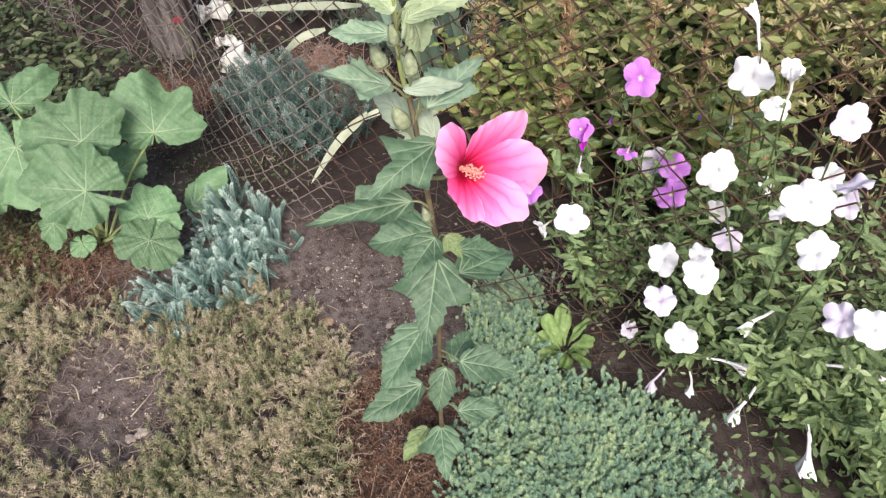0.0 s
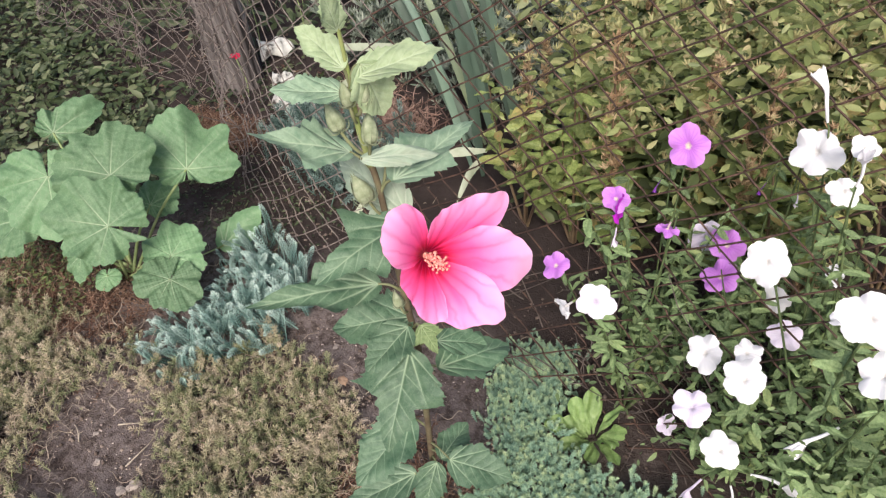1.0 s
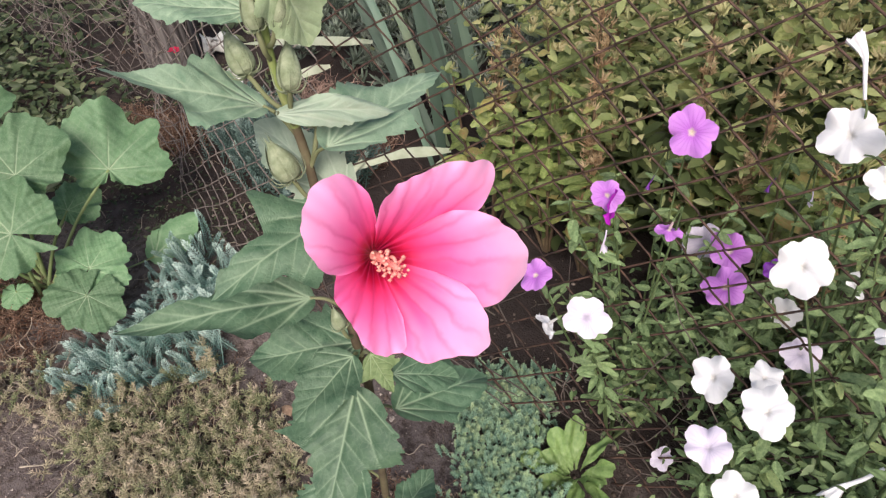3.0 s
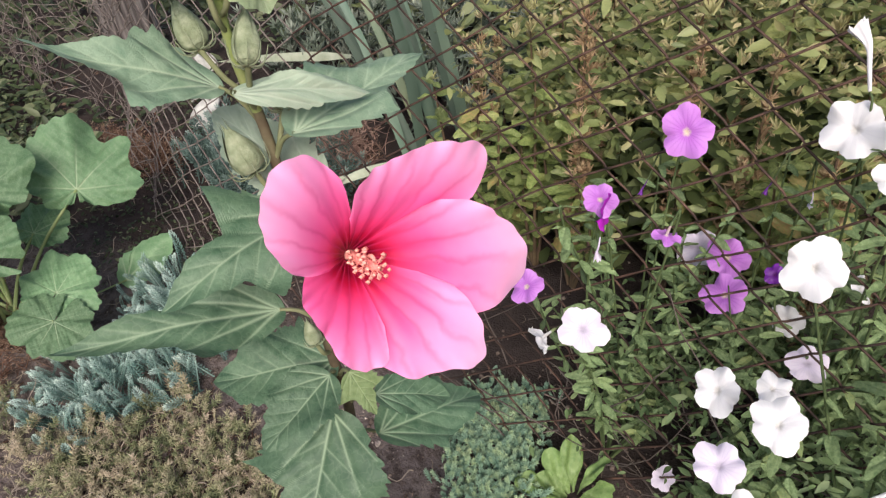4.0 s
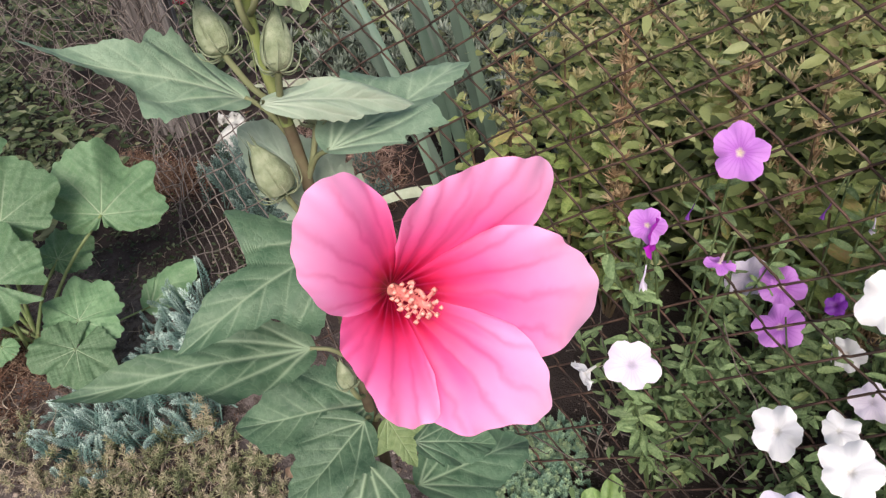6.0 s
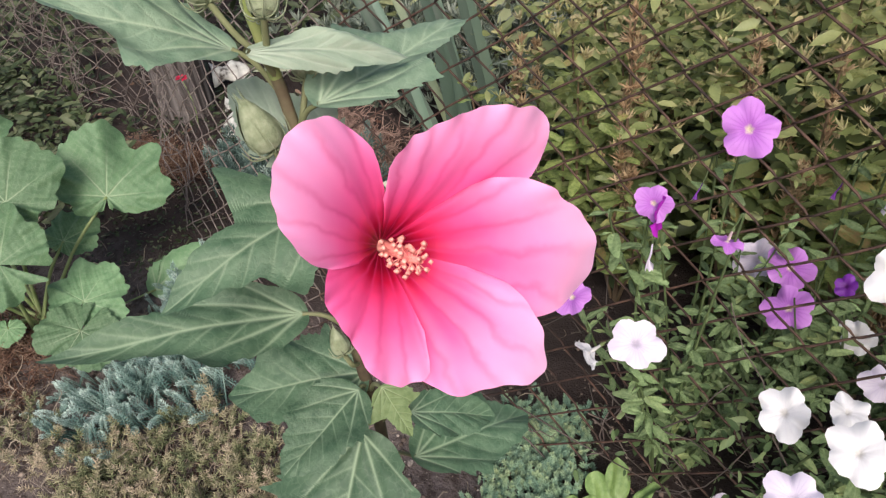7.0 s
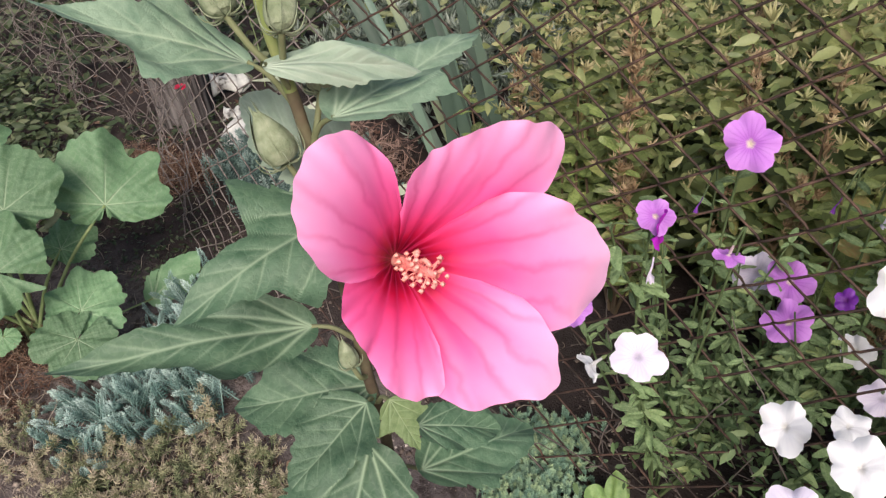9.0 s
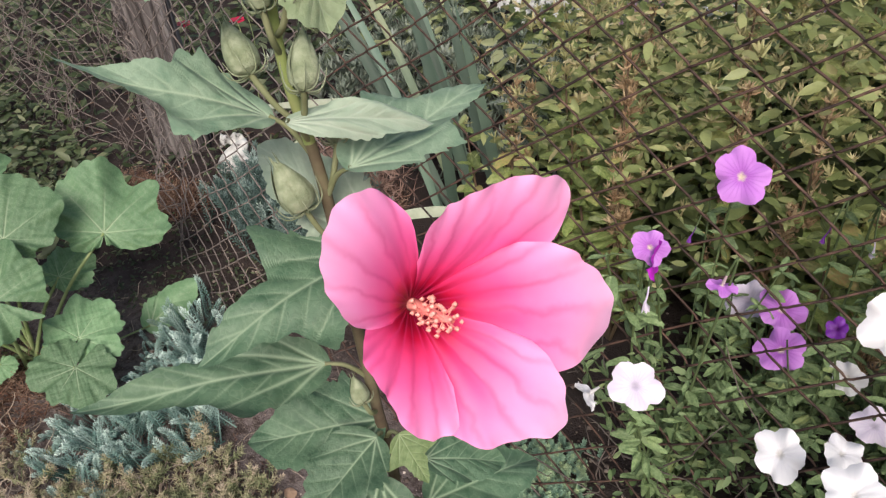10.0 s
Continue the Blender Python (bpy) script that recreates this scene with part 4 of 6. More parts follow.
def bud(base, tip, r, bracts=9):
    """A ribbed pointed bud in its ring of thin bracts."""
    base, tip = Vector(base), Vector(tip)
    d = tip - base
    n, rings = 30, 16
    v = []
    for i in range(rings):
        f = i / (rings - 1)
        w = r * 2.28 * f ** 0.42 * (1 - f) ** 0.90 + 0.0003
        for j in range(n):
            a = 2 * math.pi * j / n
            k = w * (0.93 + 0.06 * (1 - abs(math.cos(2.5 * a + 0.8 * f))) ** 3 + 0.02 * math.sin(15 * a + 2 * f))
            v.append((f * d.length, k * math.cos(a), k * math.sin(a)))
    q = [(i * n + j, i * n + (j + 1) % n, (i + 1) * n + (j + 1) % n, (i + 1) * n + j) for i in range(rings - 1) for j in range(n)]
    ob = part("bud", mesh("bud", v, q, BUD), HIB, "pale green pointed bud", basis(base, d, (0.2, 0.1, 1)))
    for k in range(5):
        sv = []
        for i in range(15):
            f = 0.06 + 1.10 * i / 14
            w = r * 2.28 * min(f, 0.93) ** 0.42 * (1 - min(f, 0.93)) ** 0.90 * (1.07 if f < 0.75 else 1.07 + 0.5 * (f - 0.75)) + 0.0004
            wing = 0.64 * (1 - (i / 14) ** 2.2)
            for j in range(7):
                b = (j - 3) / 3
                a = 2 * math.pi * (k + 0.25 * math.sin(k * 2.3 + r * 900) * 0.4) / 5 + b * wing + 0.3 * f
                ridge = 1 + 0.05 * (1 - abs(b)) - 0.02
                sv.append((f * d.length * (1 + 0.05 * math.sin(k * 1.9)), w * ridge * math.cos(a), w * ridge * math.sin(a)))
        sq = [(i * 7 + j, i * 7 + j + 1, (i + 1) * 7 + j + 1, (i + 1) * 7 + j) for i in range(14) for j in range(6)]
        part("sepal", mesh("sepal", sv, sq, BUD), ob)
    for k in range(bracts):
        a = 2 * math.pi * k / bracts + 0.2
        c, s = math.cos(a), math.sin(a)
        l = d.length * rnd.uniform(0.6, 1.25)
        pts = [(0, 0, 0), (-0.02 * l, 0.75 * r * c, 0.75 * r * s), (0.04 * l, 1.25 * r * c, 1.25 * r * s), (0.16 * l, 1.50 * r * c, 1.50 * r * s), (0.36 * l, 1.66 * r * c, 1.58 * r * s)]
        part("bract", tube("bract", curve(pts, 8), np.linspace(0.00048, 0.00016, 9), BUD, 5), ob)
    s = stem_at(base.z - 0.02)
    part("flower_stalk", tube("flower_stalk", curve([s, (s + base) / 2 + Vector((0.002, -0.002, -0.002)), base], 8), 0.0014, STALK, 6), HIB)


bud((-0.355, 0.371, 0.771), (-0.366, 0.369, 0.793), 0.0071)
bud((-0.371, 0.372, 0.830), (-0.386, 0.376, 0.848), 0.0060)
bud((-0.342, 0.374, 0.828), (-0.353, 0.388, 0.846), 0.0054)
bud((-0.352, 0.393, 0.794), (-0.358, 0.403, 0.805), 0.0052)
bud((-0.353, 0.372, 0.858), (-0.356, 0.372, 0.876), 0.0042)
bud((-0.342, 0.376, 0.862), (-0.338, 0.380, 0.880), 0.0040)
bud((-0.343, 0.369, 0.658), (-0.351, 0.372, 0.670), 0.0042, 7)


# the flower: a funnel of five petals round its axis, each paler towards its overlying edge, partly pigment and partly
# painted light
F_AXIS = Vector((0.896, -0.282, 0.341)).normalized()
F_RIGHT = Vector((0.779, 0.620, -0.097))
F_RIGHT = (F_RIGHT - F_AXIS * F_RIGHT.dot(F_AXIS)).normalized()
F_UP = F_AXIS.cross(F_RIGHT).normalized()
F_HEART = Vector((-0.281, 0.361, 0.7555)) - F_AXIS * 0.014
FRAME = Matrix.Translation(F_HEART) @ Matrix((F_RIGHT, F_UP, F_AXIS)).transposed().to_4x4()


def petal(mid, half, rim, seed, roll=0.13, cup=0.28):
    """One petal of the funnel: mid and half give its sector in degrees, rim its length in millimetres at seven steps across; roll lifts the edge that lies over its neighbour, cup bends both edges back."""
    nr, na, size, depth = 48, 64, 0.066, 0.043
    R, V = np.meshgrid(np.linspace(0, 1, nr + 1), np.linspace(-1, 1, na + 1), indexing="ij")
    k = np.array([0] * 7, float) + rim
    k = np.concatenate([[2 * k[0] - k[1]], k, [2 * k[-1] - k[-2]]])
    at = (V + 1) * 3
    i = np.clip(at.astype(int), 0, 5)
    g = at - i
    a, b, c, d = k[i], k[i + 1], k[i + 2], k[i + 3]
    edge = 0.0005 * (2 * b + (c - a) * g + (2 * a - 5 * b + 4 * c - d) * g * g + (3 * b - a - 3 * c + d) * g ** 3)
    edge = edge * (1 + 0.006 * np.sin(9 * V + seed) + 0.005 * np.sin(17 * V + 2 * seed) + 0.005 * np.sin(31 * V + 5 * seed)) * (1 - 0.30 * smooth(0.90, 1.0, np.abs(V)))
    r = 0.0028 + (edge - 0.0028) * R
    f = r / size
    swing = V * math.radians(half)
    ang = math.radians(mid) + swing
    g = np.clip(f, 0, 1)
    z = depth * (1 - (1 - g) ** 1.9) - 0.14 * depth * np.clip(f - 0.55, 0, 1) ** 2 * 2.4
    q = r * np.sin(swing)
    z = z + np.clip(f * 2.5, 0, 1) * (roll * q - cup * q * q / size)
    z = z + 0.0012 * np.sin(4.2 * V + seed + 2.5 * f) * f ** 2 + 0.0005 * np.sin(13 * V + seed) * np.clip(4 * g * (1 - g), 0, 1) + 0.0013 * np.sin(12 * V + 3 * seed) * R ** 7 + 0.0007 * np.sin(27 * V + seed) * R ** 9
    p = np.stack([r * np.cos(ang), r * np.sin(ang), z], -1)
    i, j = np.meshgrid(np.arange(nr), np.arange(na), indexing="ij")
    w = na + 1
    q = np.stack([i * w + j, i * w + j + 1, (i + 1) * w + j + 1, (i + 1) * w + j], -1).reshape(-1, 4)
    # V lightens the overlying edge: part pigment, part light put into the colour.
    return mesh("petal", p.reshape(-1, 3), q, PINK, True, along=(0.78 * f + 0.16 * R * np.clip(f * 3, 0, 1) + (0.15 * V + 0.06 * V ** 4) * np.clip(f * 1.8 - 0.15, 0, 1)).ravel(), across=(V * 1.0 + seed).ravel())


FLOWER = part("flower", tube("flower_tube", [(0, 0, -0.012), (0, 0, -0.004), (0, 0, 0.001)], [0.003, 0.0046, 0.0036], BUD, 12), HIB, "large open pink hibiscus flower with a dark red eye", FRAME)
for spec in ((146, 38, (36, 56, 63, 61, 53, 41.5, 24), 0.4), (69, 43, (46, 71, 63.5, 54.5, 47, 40.5, 32), 1.7), (4, 52, (30, 52, 75, 70.5, 56.5, 44, 28), 2.9),
             (-59, 45, (30, 43, 51.5, 56, 65, 50, 34), 4.2), (-133, 52, (26, 33, 33.5, 35.5, 41, 42.5, 38), 5.3)):
    part("petal", petal(*spec), FLOWER)
part("style", tube("style", [(0, 0, 0.0), (0, 0.0004, 0.012), (0.0005, 0, 0.027), (0.001, 0, 0.033)], [0.0026, 0.0022, 0.0016, 0.0009], STAMEN, 8), FLOWER, "cream stamen column")
for k in range(46):
    a, h = k * 2.399, 0.007 + 0.023 * (k / 46) ** 0.8
    l = 0.0050 + 0.0016 * math.sin(k * 3.1)
    tipx = Vector((math.cos(a) * l, math.sin(a) * l, h + 0.002))
    part("filament", tube("filament", [(0, 0, h), tuple(tipx)], 0.00022, STAMEN, 4), FLOWER)
    v = ROCK_V * (0.0014, 0.0012, 0.0013) + np.array(tipx)
    part("anther", mesh("anther", v, ROCK_F, ANTHER), FLOWER)
for k in range(5):
    a = k * 1.2566
    part("stigma", mesh("stigma", ROCK_V * 0.0011 + np.array((0.001 + math.cos(a) * 0.0026, math.sin(a) * 0.0026, 0.035)), ROCK_F, ANTHER), FLOWER)
for k in range(5):
    a = k * 1.2566 + 0.4
    me = leaf_mesh("sepal", BUD, "plain", 0.30, seed=k, nr=6, ns=24, droop=0.0, veins=False)
    part("sepal", me, FLOWER, "", basis((0.003 * math.cos(a), 0.003 * math.sin(a), -0.009), (math.cos(a) * 0.75, math.sin(a) * 0.75, 0.55), (-math.cos(a), -math.sin(a), 1.0), 0.026))
s = stem_at(0.70)
part("flower_stalk", tube("flower_stalk", curve([s, s.lerp(F_HEART, 0.5) + Vector((0.0, 0.004, -0.008)), F_HEART - F_AXIS * 0.011], 14), np.linspace(0.0020, 0.0026, 15), STALK, 8), HIB)


# ---- hollyhock ----
HOL = thing("hollyhock_plant", (-1.457, 0.449, 0.0), "low hollyhock with broad rounded pale green leaves", "hollyhock")


def mallow_mesh(reach, seed, notch=0.16, ruffle=0.055, droop=0.10, crease=None):
    """A lobed mallow leaf one unit long, along x from its stalk: reach gives the rim's distance on both sides at 0, 40, 85, 130 and 172 degrees; crease tips the field between two veins."""
    nr, nt = 44, 260
    th = np.radians(np.linspace(-172, 172, nt))
    knots = np.radians([-172, -130, -85, -40, 0, 40, 85, 130, 172])
    line = np.interp(th, knots, reach)
    line = np.convolve(np.pad(line, 9, "edge"), np.hanning(21)[1:-1] / np.hanning(21).sum(), "valid")
    field = np.interp(th, knots, np.arange(9.0))
    dip = (0.5 - 0.5 * np.cos(2 * math.pi * field)) * (0.55 + 0.45 * np.sin(2.1 * field + 3 * seed))
    tooth = np.abs(np.sin(th * 13 + 1.5 * np.sin(2 * th + seed))) ** 0.8
    rim = line * (1 - notch * dip) * (1 + 0.040 * (tooth - 0.6) + 0.015 * np.sin(29 * th + 3 * seed) + 0.05 * np.sin(3 * th + 2 * seed) + 0.03 * np.sin(6.5 * th + seed))
    rho = np.linspace(0, 1, nr + 1)
    R, T = rho[:, None] * rim[None], np.broadcast_to(th, (nr + 1, nt))
    F = np.broadcast_to(field, R.shape)
    x, y = R * np.cos(T), R * np.sin(T)
    off = np.abs(F - np.round(F)) * 0.74 * R
    strong = np.array([0.0, 0.35, 0.8, 1.0, 1.0, 1.0, 0.8, 0.35, 0.0])[np.round(F).astype(int)]
    vein = np.exp(-(off / (0.0095 * (1.15 - 0.75 * rho[:, None]))) ** 2) * 0.66 * strong * (1 - 0.85 * rho[:, None])
    for k in range(9):
        for f in (0.24, 0.42, 0.60, 0.76):
            dv = np.abs(F - k)
            side = np.abs(R - line[int(k * (nt - 1) / 8)] * (f + 0.30 * dv)) / 1.4
            vein = np.maximum(vein, np.exp(-(side / 0.0062) ** 2) * 0.13 * (dv < 0.5) * (1 - dv * 1.7).clip(0, 1))
    puff = np.sin(math.pi * (F - np.floor(F)))
    z = 0.040 * puff * R * (1 - 0.4 * rho[:, None]) - droop * R * R - 0.006 * vein
    z = z + ruffle * rho[:, None] ** 2.2 * (np.sin(7 * T + seed) + 0.6 * np.sin(12 * T + 2.3 * seed) + 0.4 * np.sin(19 * T + seed))
    z = z + 0.007 * np.sin(31 * x + seed) * np.sin(27 * y + 2 * seed) + 0.004 * np.sin(58 * x) * np.sin(53 * y + seed)
    if crease:
        k, tilt = crease
        z = z + tilt * R * np.clip(1 - np.abs(F - k), 0, 1) * smooth(0.1, 0.8, rho[:, None])
    i, j = np.meshgrid(np.arange(nr), np.arange(nt - 1), indexing="ij")
    q = np.stack([i * nt + j, (i + 1) * nt + j, (i + 1) * nt + j + 1, i * nt + j + 1], -1).reshape(-1, 4)
    return mesh("leaf", np.stack([x, y, z], -1).reshape(-1, 3), q, HOLLY, True, vein=np.clip(vein, 0, 1).ravel())


FULL = (0.42, 0.70, 0.88, 0.96, 1.0, 0.96, 0.88, 0.70, 0.42)
FAN = (0.16, 0.34, 0.84, 1.02, 1.0, 0.92, 0.74, 0.36, 0.18)


def holly_leaf(join, tip, size, normal, reach=FULL, seed=0.0, notch=0.16, droop=0.10, ruffle=0.055, crease=None):
    me = mallow_mesh(reach, seed, notch, ruffle, droop, crease)
    join, tip = Vector(join), Vector(tip)
    part("leaf", me, HOL, "", basis(join, tip - join, normal, size))
    root = Vector((-1.457 + 0.02 * math.sin(seed * 5), 0.449 + 0.02 * math.cos(seed * 7), 0.0))
    mid = root.lerp(join, 0.55) + Vector((0, 0, 0.02))
    part("leaf_stalk", tube("leaf_stalk", curve([root, mid, join], 14), np.linspace(0.0042, 0.0026, 15), PALESTEM, 8), HOL)


HOLLY_FACE = (0.62, -0.32, 0.62)
holly_leaf((-1.353, 0.632, 0.247), (-1.416, 0.713, 0.354), 0.138, HOLLY_FACE, FAN, 0.4, 0.24, 0.02, 0.06, (3.4, -0.34))
holly_leaf((-1.300, 0.414, 0.262), (-1.405, 0.318, 0.312), 0.122, (0.60, -0.30, 0.66), (0.60, 0.66, 0.95, 1.0, 1.0, 0.90, 0.66, 0.55, 0.66), 1.3, 0.22, 0.06)
holly_leaf((-1.372, 0.484, 0.316), (-1.461, 0.484, 0.398), 0.118, (0.60, -0.30, 0.66), (0.45, 0.70, 0.92, 1.0, 1.0, 0.98, 0.90, 0.72, 0.50), 6.1, 0.20, 0.08)
holly_leaf((-1.500, 0.405, 0.312), (-1.426, 0.346, 0.225), 0.130, (0.60, -0.30, 0.60), FULL, 7.3, 0.20)
holly_leaf((-1.228, 0.454, 0.118), (-1.206, 0.385, 0.095), 0.074, (0.5, -0.3, 0.8), (0.66, 0.88, 1.0, 1.0, 0.95, 1.0, 1.05, 0.92, 0.66), 2.2, 0.18, 0.05, 0.05)
holly_leaf((-1.269, 0.491, 0.137), (-1.288, 0.569, 0.169), 0.084, (0.5, -0.35, 0.8), FULL, 3.1, 0.20)
holly_leaf((-1.425, 0.548, 0.170), (-1.446, 0.606, 0.200), 0.074, (0.4, -0.4, 0.8), (0.3, 0.5, 0.85, 1.0, 1.0, 0.85, 0.6, 0.4, 0.3), 4.0, 0.14)
holly_leaf((-1.657, 0.495, 0.316), (-1.648, 0.658, 0.349), 0.150, (0.6, -0.2, 0.7), (0.10, 0.16, 0.22, 0.34, 1.0, 0.44, 0.36, 0.26, 0.14), 5.2, 0.10)
holly_leaf((-1.462, 0.372, 0.131), (-1.433, 0.335, 0.096), 0.062, (0.4, -0.4, 0.8), (0.3, 0.4, 0.55, 0.7, 1.0, 0.7, 0.55, 0.4, 0.3), 7.0, 0.12)
holly_leaf((-1.425, 0.389, 0.070), (-1.402, 0.370, 0.051), 0.036, (0.3, -0.3, 0.9), FULL, 8.0, 0.10)
holly_leaf((-1.600, 0.330, 0.200), (-1.720, 0.310, 0.220), 0.130, (0.4, -0.3, 0.85), FULL, 9.0)
me = leaf_mesh("leaf", HOLLY, "ovate", 0.40, 12, 0.12, 2.0, 0.05, -0.1, 0.04, 30, 120)
part("leaf", me, HOL, "", basis((-1.335, 0.634, 0.025), (0.006, 0.123, 0.045), (0.45, -0.3, 0.8), 0.130))
part("leaf_stalk", tube("leaf_stalk", curve([(-1.44, 0.46, 0.01), (-1.36, 0.54, 0.03), (-1.335, 0.634, 0.025)], 10), 0.002, PALESTEM, 6), HOL)

# ---- rosette weed by the fence ----
WX, WY = -0.346, 0.712
W = thing("rosette_weed", (WX, WY, 0.0), "bright green spoon-leaved weed rosette beside the fence", "weed")
for k, (a, l, up, roll) in enumerate(((118, 0.082, 2.2, 0.5), (165, 0.070, 1.5, -0.5), (205, 0.080, 0.75, 0.3), (246, 0.062, 0.6, -0.2), (298, 0.056, 0.7, 0.2), (340, 0.066, 0.6, -0.3), (18, 0.060, 1.3, 0.6), (318, 0.044, 2.4, 0.0), (75, 0.070, 1.4, -0.6), (230, 0.050, 1.5, 0.3), (150, 0.046, 1.2, -0.3), (275, 0.046, 1.2, 0.4), (0, 0.048, 1.0, -0.2), (200, 0.055, 1.3, -0.5))):
    a = math.radians(a)
    me = leaf_mesh("leaf", WEED, "spoon", 0.225 + 0.02 * math.sin(k * 2.1), 3, 0.0, k * 0.7, 0.26, 0.22, 0.06, 16, 60)
    ahead, over = Vector((math.cos(a), math.sin(a), up)).normalized(), Vector((-math.cos(a) * up, -math.sin(a) * up, 1.0)).normalized()
    part("leaf", me, W, "", basis((WX + 0.008 * math.cos(a), WY + 0.008 * math.sin(a), 0.020), ahead, over + ahead.cross(over) * roll, l))

# ---- petunias ----
BED_FRONT = Vector((-0.07, 0.18, 1.0))


def corolla_mesh(mat, seed):
    """A trumpet flower one unit in radius, seen along z, with five waved lobes; its tube goes down."""
    nr, na = 12, 60
    rho = np.linspace(0, 1, nr + 1)
    th = np.arange(na) * 2 * np.pi / na
    R, T = np.meshgrid(rho, th, indexing="ij")
    rim = 0.73 + 0.24 * np.abs(np.cos(2.5 * T + seed)) ** 0.65 + 0.016 * np.sin(13 * T + seed) + 0.012 * np.sin(23 * T + 3 * seed) + 0.07 * np.sin(2 * T + seed * 3) + 0.04 * np.sin(3 * T + seed)
    r = 0.006 + (rim - 0.006) * R
    z = -0.30 * (1 - R) ** 2.6 - 0.10 * R ** 2 + 0.11 * np.cos(5 * T + 2 * seed) * R ** 2 + 0.05 * np.sin(9 * T + seed * 2) * R ** 3 + 0.12 * np.sin(2 * T + seed) * R ** 2
    p = np.stack([r * np.cos(T), r * np.sin(T), z], -1)
    i, j = np.meshgrid(np.arange(nr), np.arange(na), indexing="ij")
    jn = (j + 1) % na
    q = np.stack([i * na + j, (i + 1) * na + j, (i + 1) * na + jn, i * na + jn], -1).reshape(-1, 4)
    return mesh("corolla", p.reshape(-1, 3), q, mat, True, along=R.ravel(), across=(T * 0.8).ravel())


def wilt_mesh(mat, seed):
    """A closed, drooping flower one unit long: a narrow tube that swells to a crumpled end."""
    pts = curve([(0, 0, 0), (0.35, 0.03, 0.0), (0.7, 0.0, -0.05), (1.0, 0.02, -0.22)], 20)
    s = np.linspace(0, 1, 21)
    v, q = tube_arrays(pts, 0.028 + 0.02 * s + 0.10 * np.clip((s - 0.55) / 0.45, 0, 1) ** 1.4, 16)
    ring = np.arange(len(v)) % 16
    f = np.repeat(s, 16)
    v = v + (np.clip(f - 0.55, 0, 1) * (0.16 * np.sin(5 * 0.3927 * ring + seed) + 0.10 * np.sin(3 * 0.3927 * ring + 2 * seed)))[:, None] * np.array((0.9, 0.35, 0.5))
    return mesh("closed_flower", v, q, mat, True, along=np.linspace(0.3, 1, len(v)), across=np.zeros(len(v)))


COR = {k: [corolla_mesh(m, s) for s in (0.3, 1.9, 4.1)] for k, m in dict(white=WHITE, lilac=LILAC, purple=PURPLE, magenta=MAGENTA, violet=VIOLET).items()}
WILT = {k: [wilt_mesh(m, s) for s in (0.3, 2.2)] for k, m in dict(white=WHITE, lilac=LILAC, violet=VIOLET, purple=PURPLE).items()}
TUBE = {k: tube("flower_tube", [(0, 0, -0.36), (0, 0, -0.7), (0, 0, -1.15)], [0.11, 0.085, 0.05], m, 10) for k, m in dict(white=WHITE, lilac=LILAC, purple=PURPLE, magenta=MAGENTA, violet=VIOLET).items()}
CALYX = tube("calyx", [(0, 0, -0.98), (0, 0, -1.12), (0, 0, -1.3)], [0.10, 0.10, 0.03], PET_LEAF, 7)
PLEAF = [leaf_mesh("leaf", PET_LEAF, "plain", w, 5, 0.02, s, d, 0.22, 0.05, 4, 16) for w, s, d in ((0.20, 0, 0.25), (0.24, 1, 0.4), (0.17, 2, 0.15), (0.27, 3, 0.3))]


SPOTS = []


def clear(p, room):
    """Whether a leaf here leaves the faces of the flowers free."""
    for c, way, r in SPOTS:
        s = (p - c).dot(way)
        if 0.0 < s < 0.16 and (p - c - way * s).length < r + room:
            return False
    return True


def shoot_leaves(owner, pts, every, size, bank, start=0.0, lie=0.3):
    """Leaves along a stem, in turn round it."""
    p = [Vector(q) for q in pts]
    dist = 0.0
    k = rnd.randrange(9)
    for a, b in zip(p, p[1:]):
        dist += (b - a).length
        while dist > every:
            dist -= every
            if rnd.random() < start:
                continue
            k += 1
            ang = k * 2.4 + rnd.uniform(-0.5, 0.5)
            out = Vector((math.cos(ang), math.sin(ang), rnd.uniform(-0.1, 0.9) * lie * 2))
            out += Vector((0.10, -0.35, 0.0))
            up = Vector((rnd.gauss(0, 0.3), rnd.gauss(-0.35, 0.3), 1.0))
            if clear(b + out.normalized() * size * 0.5, size * 0.5):
                part("leaf", rnd.choice(bank), owner, "", basis(b, out, up, size * rnd.uniform(0.5, 1.3)))


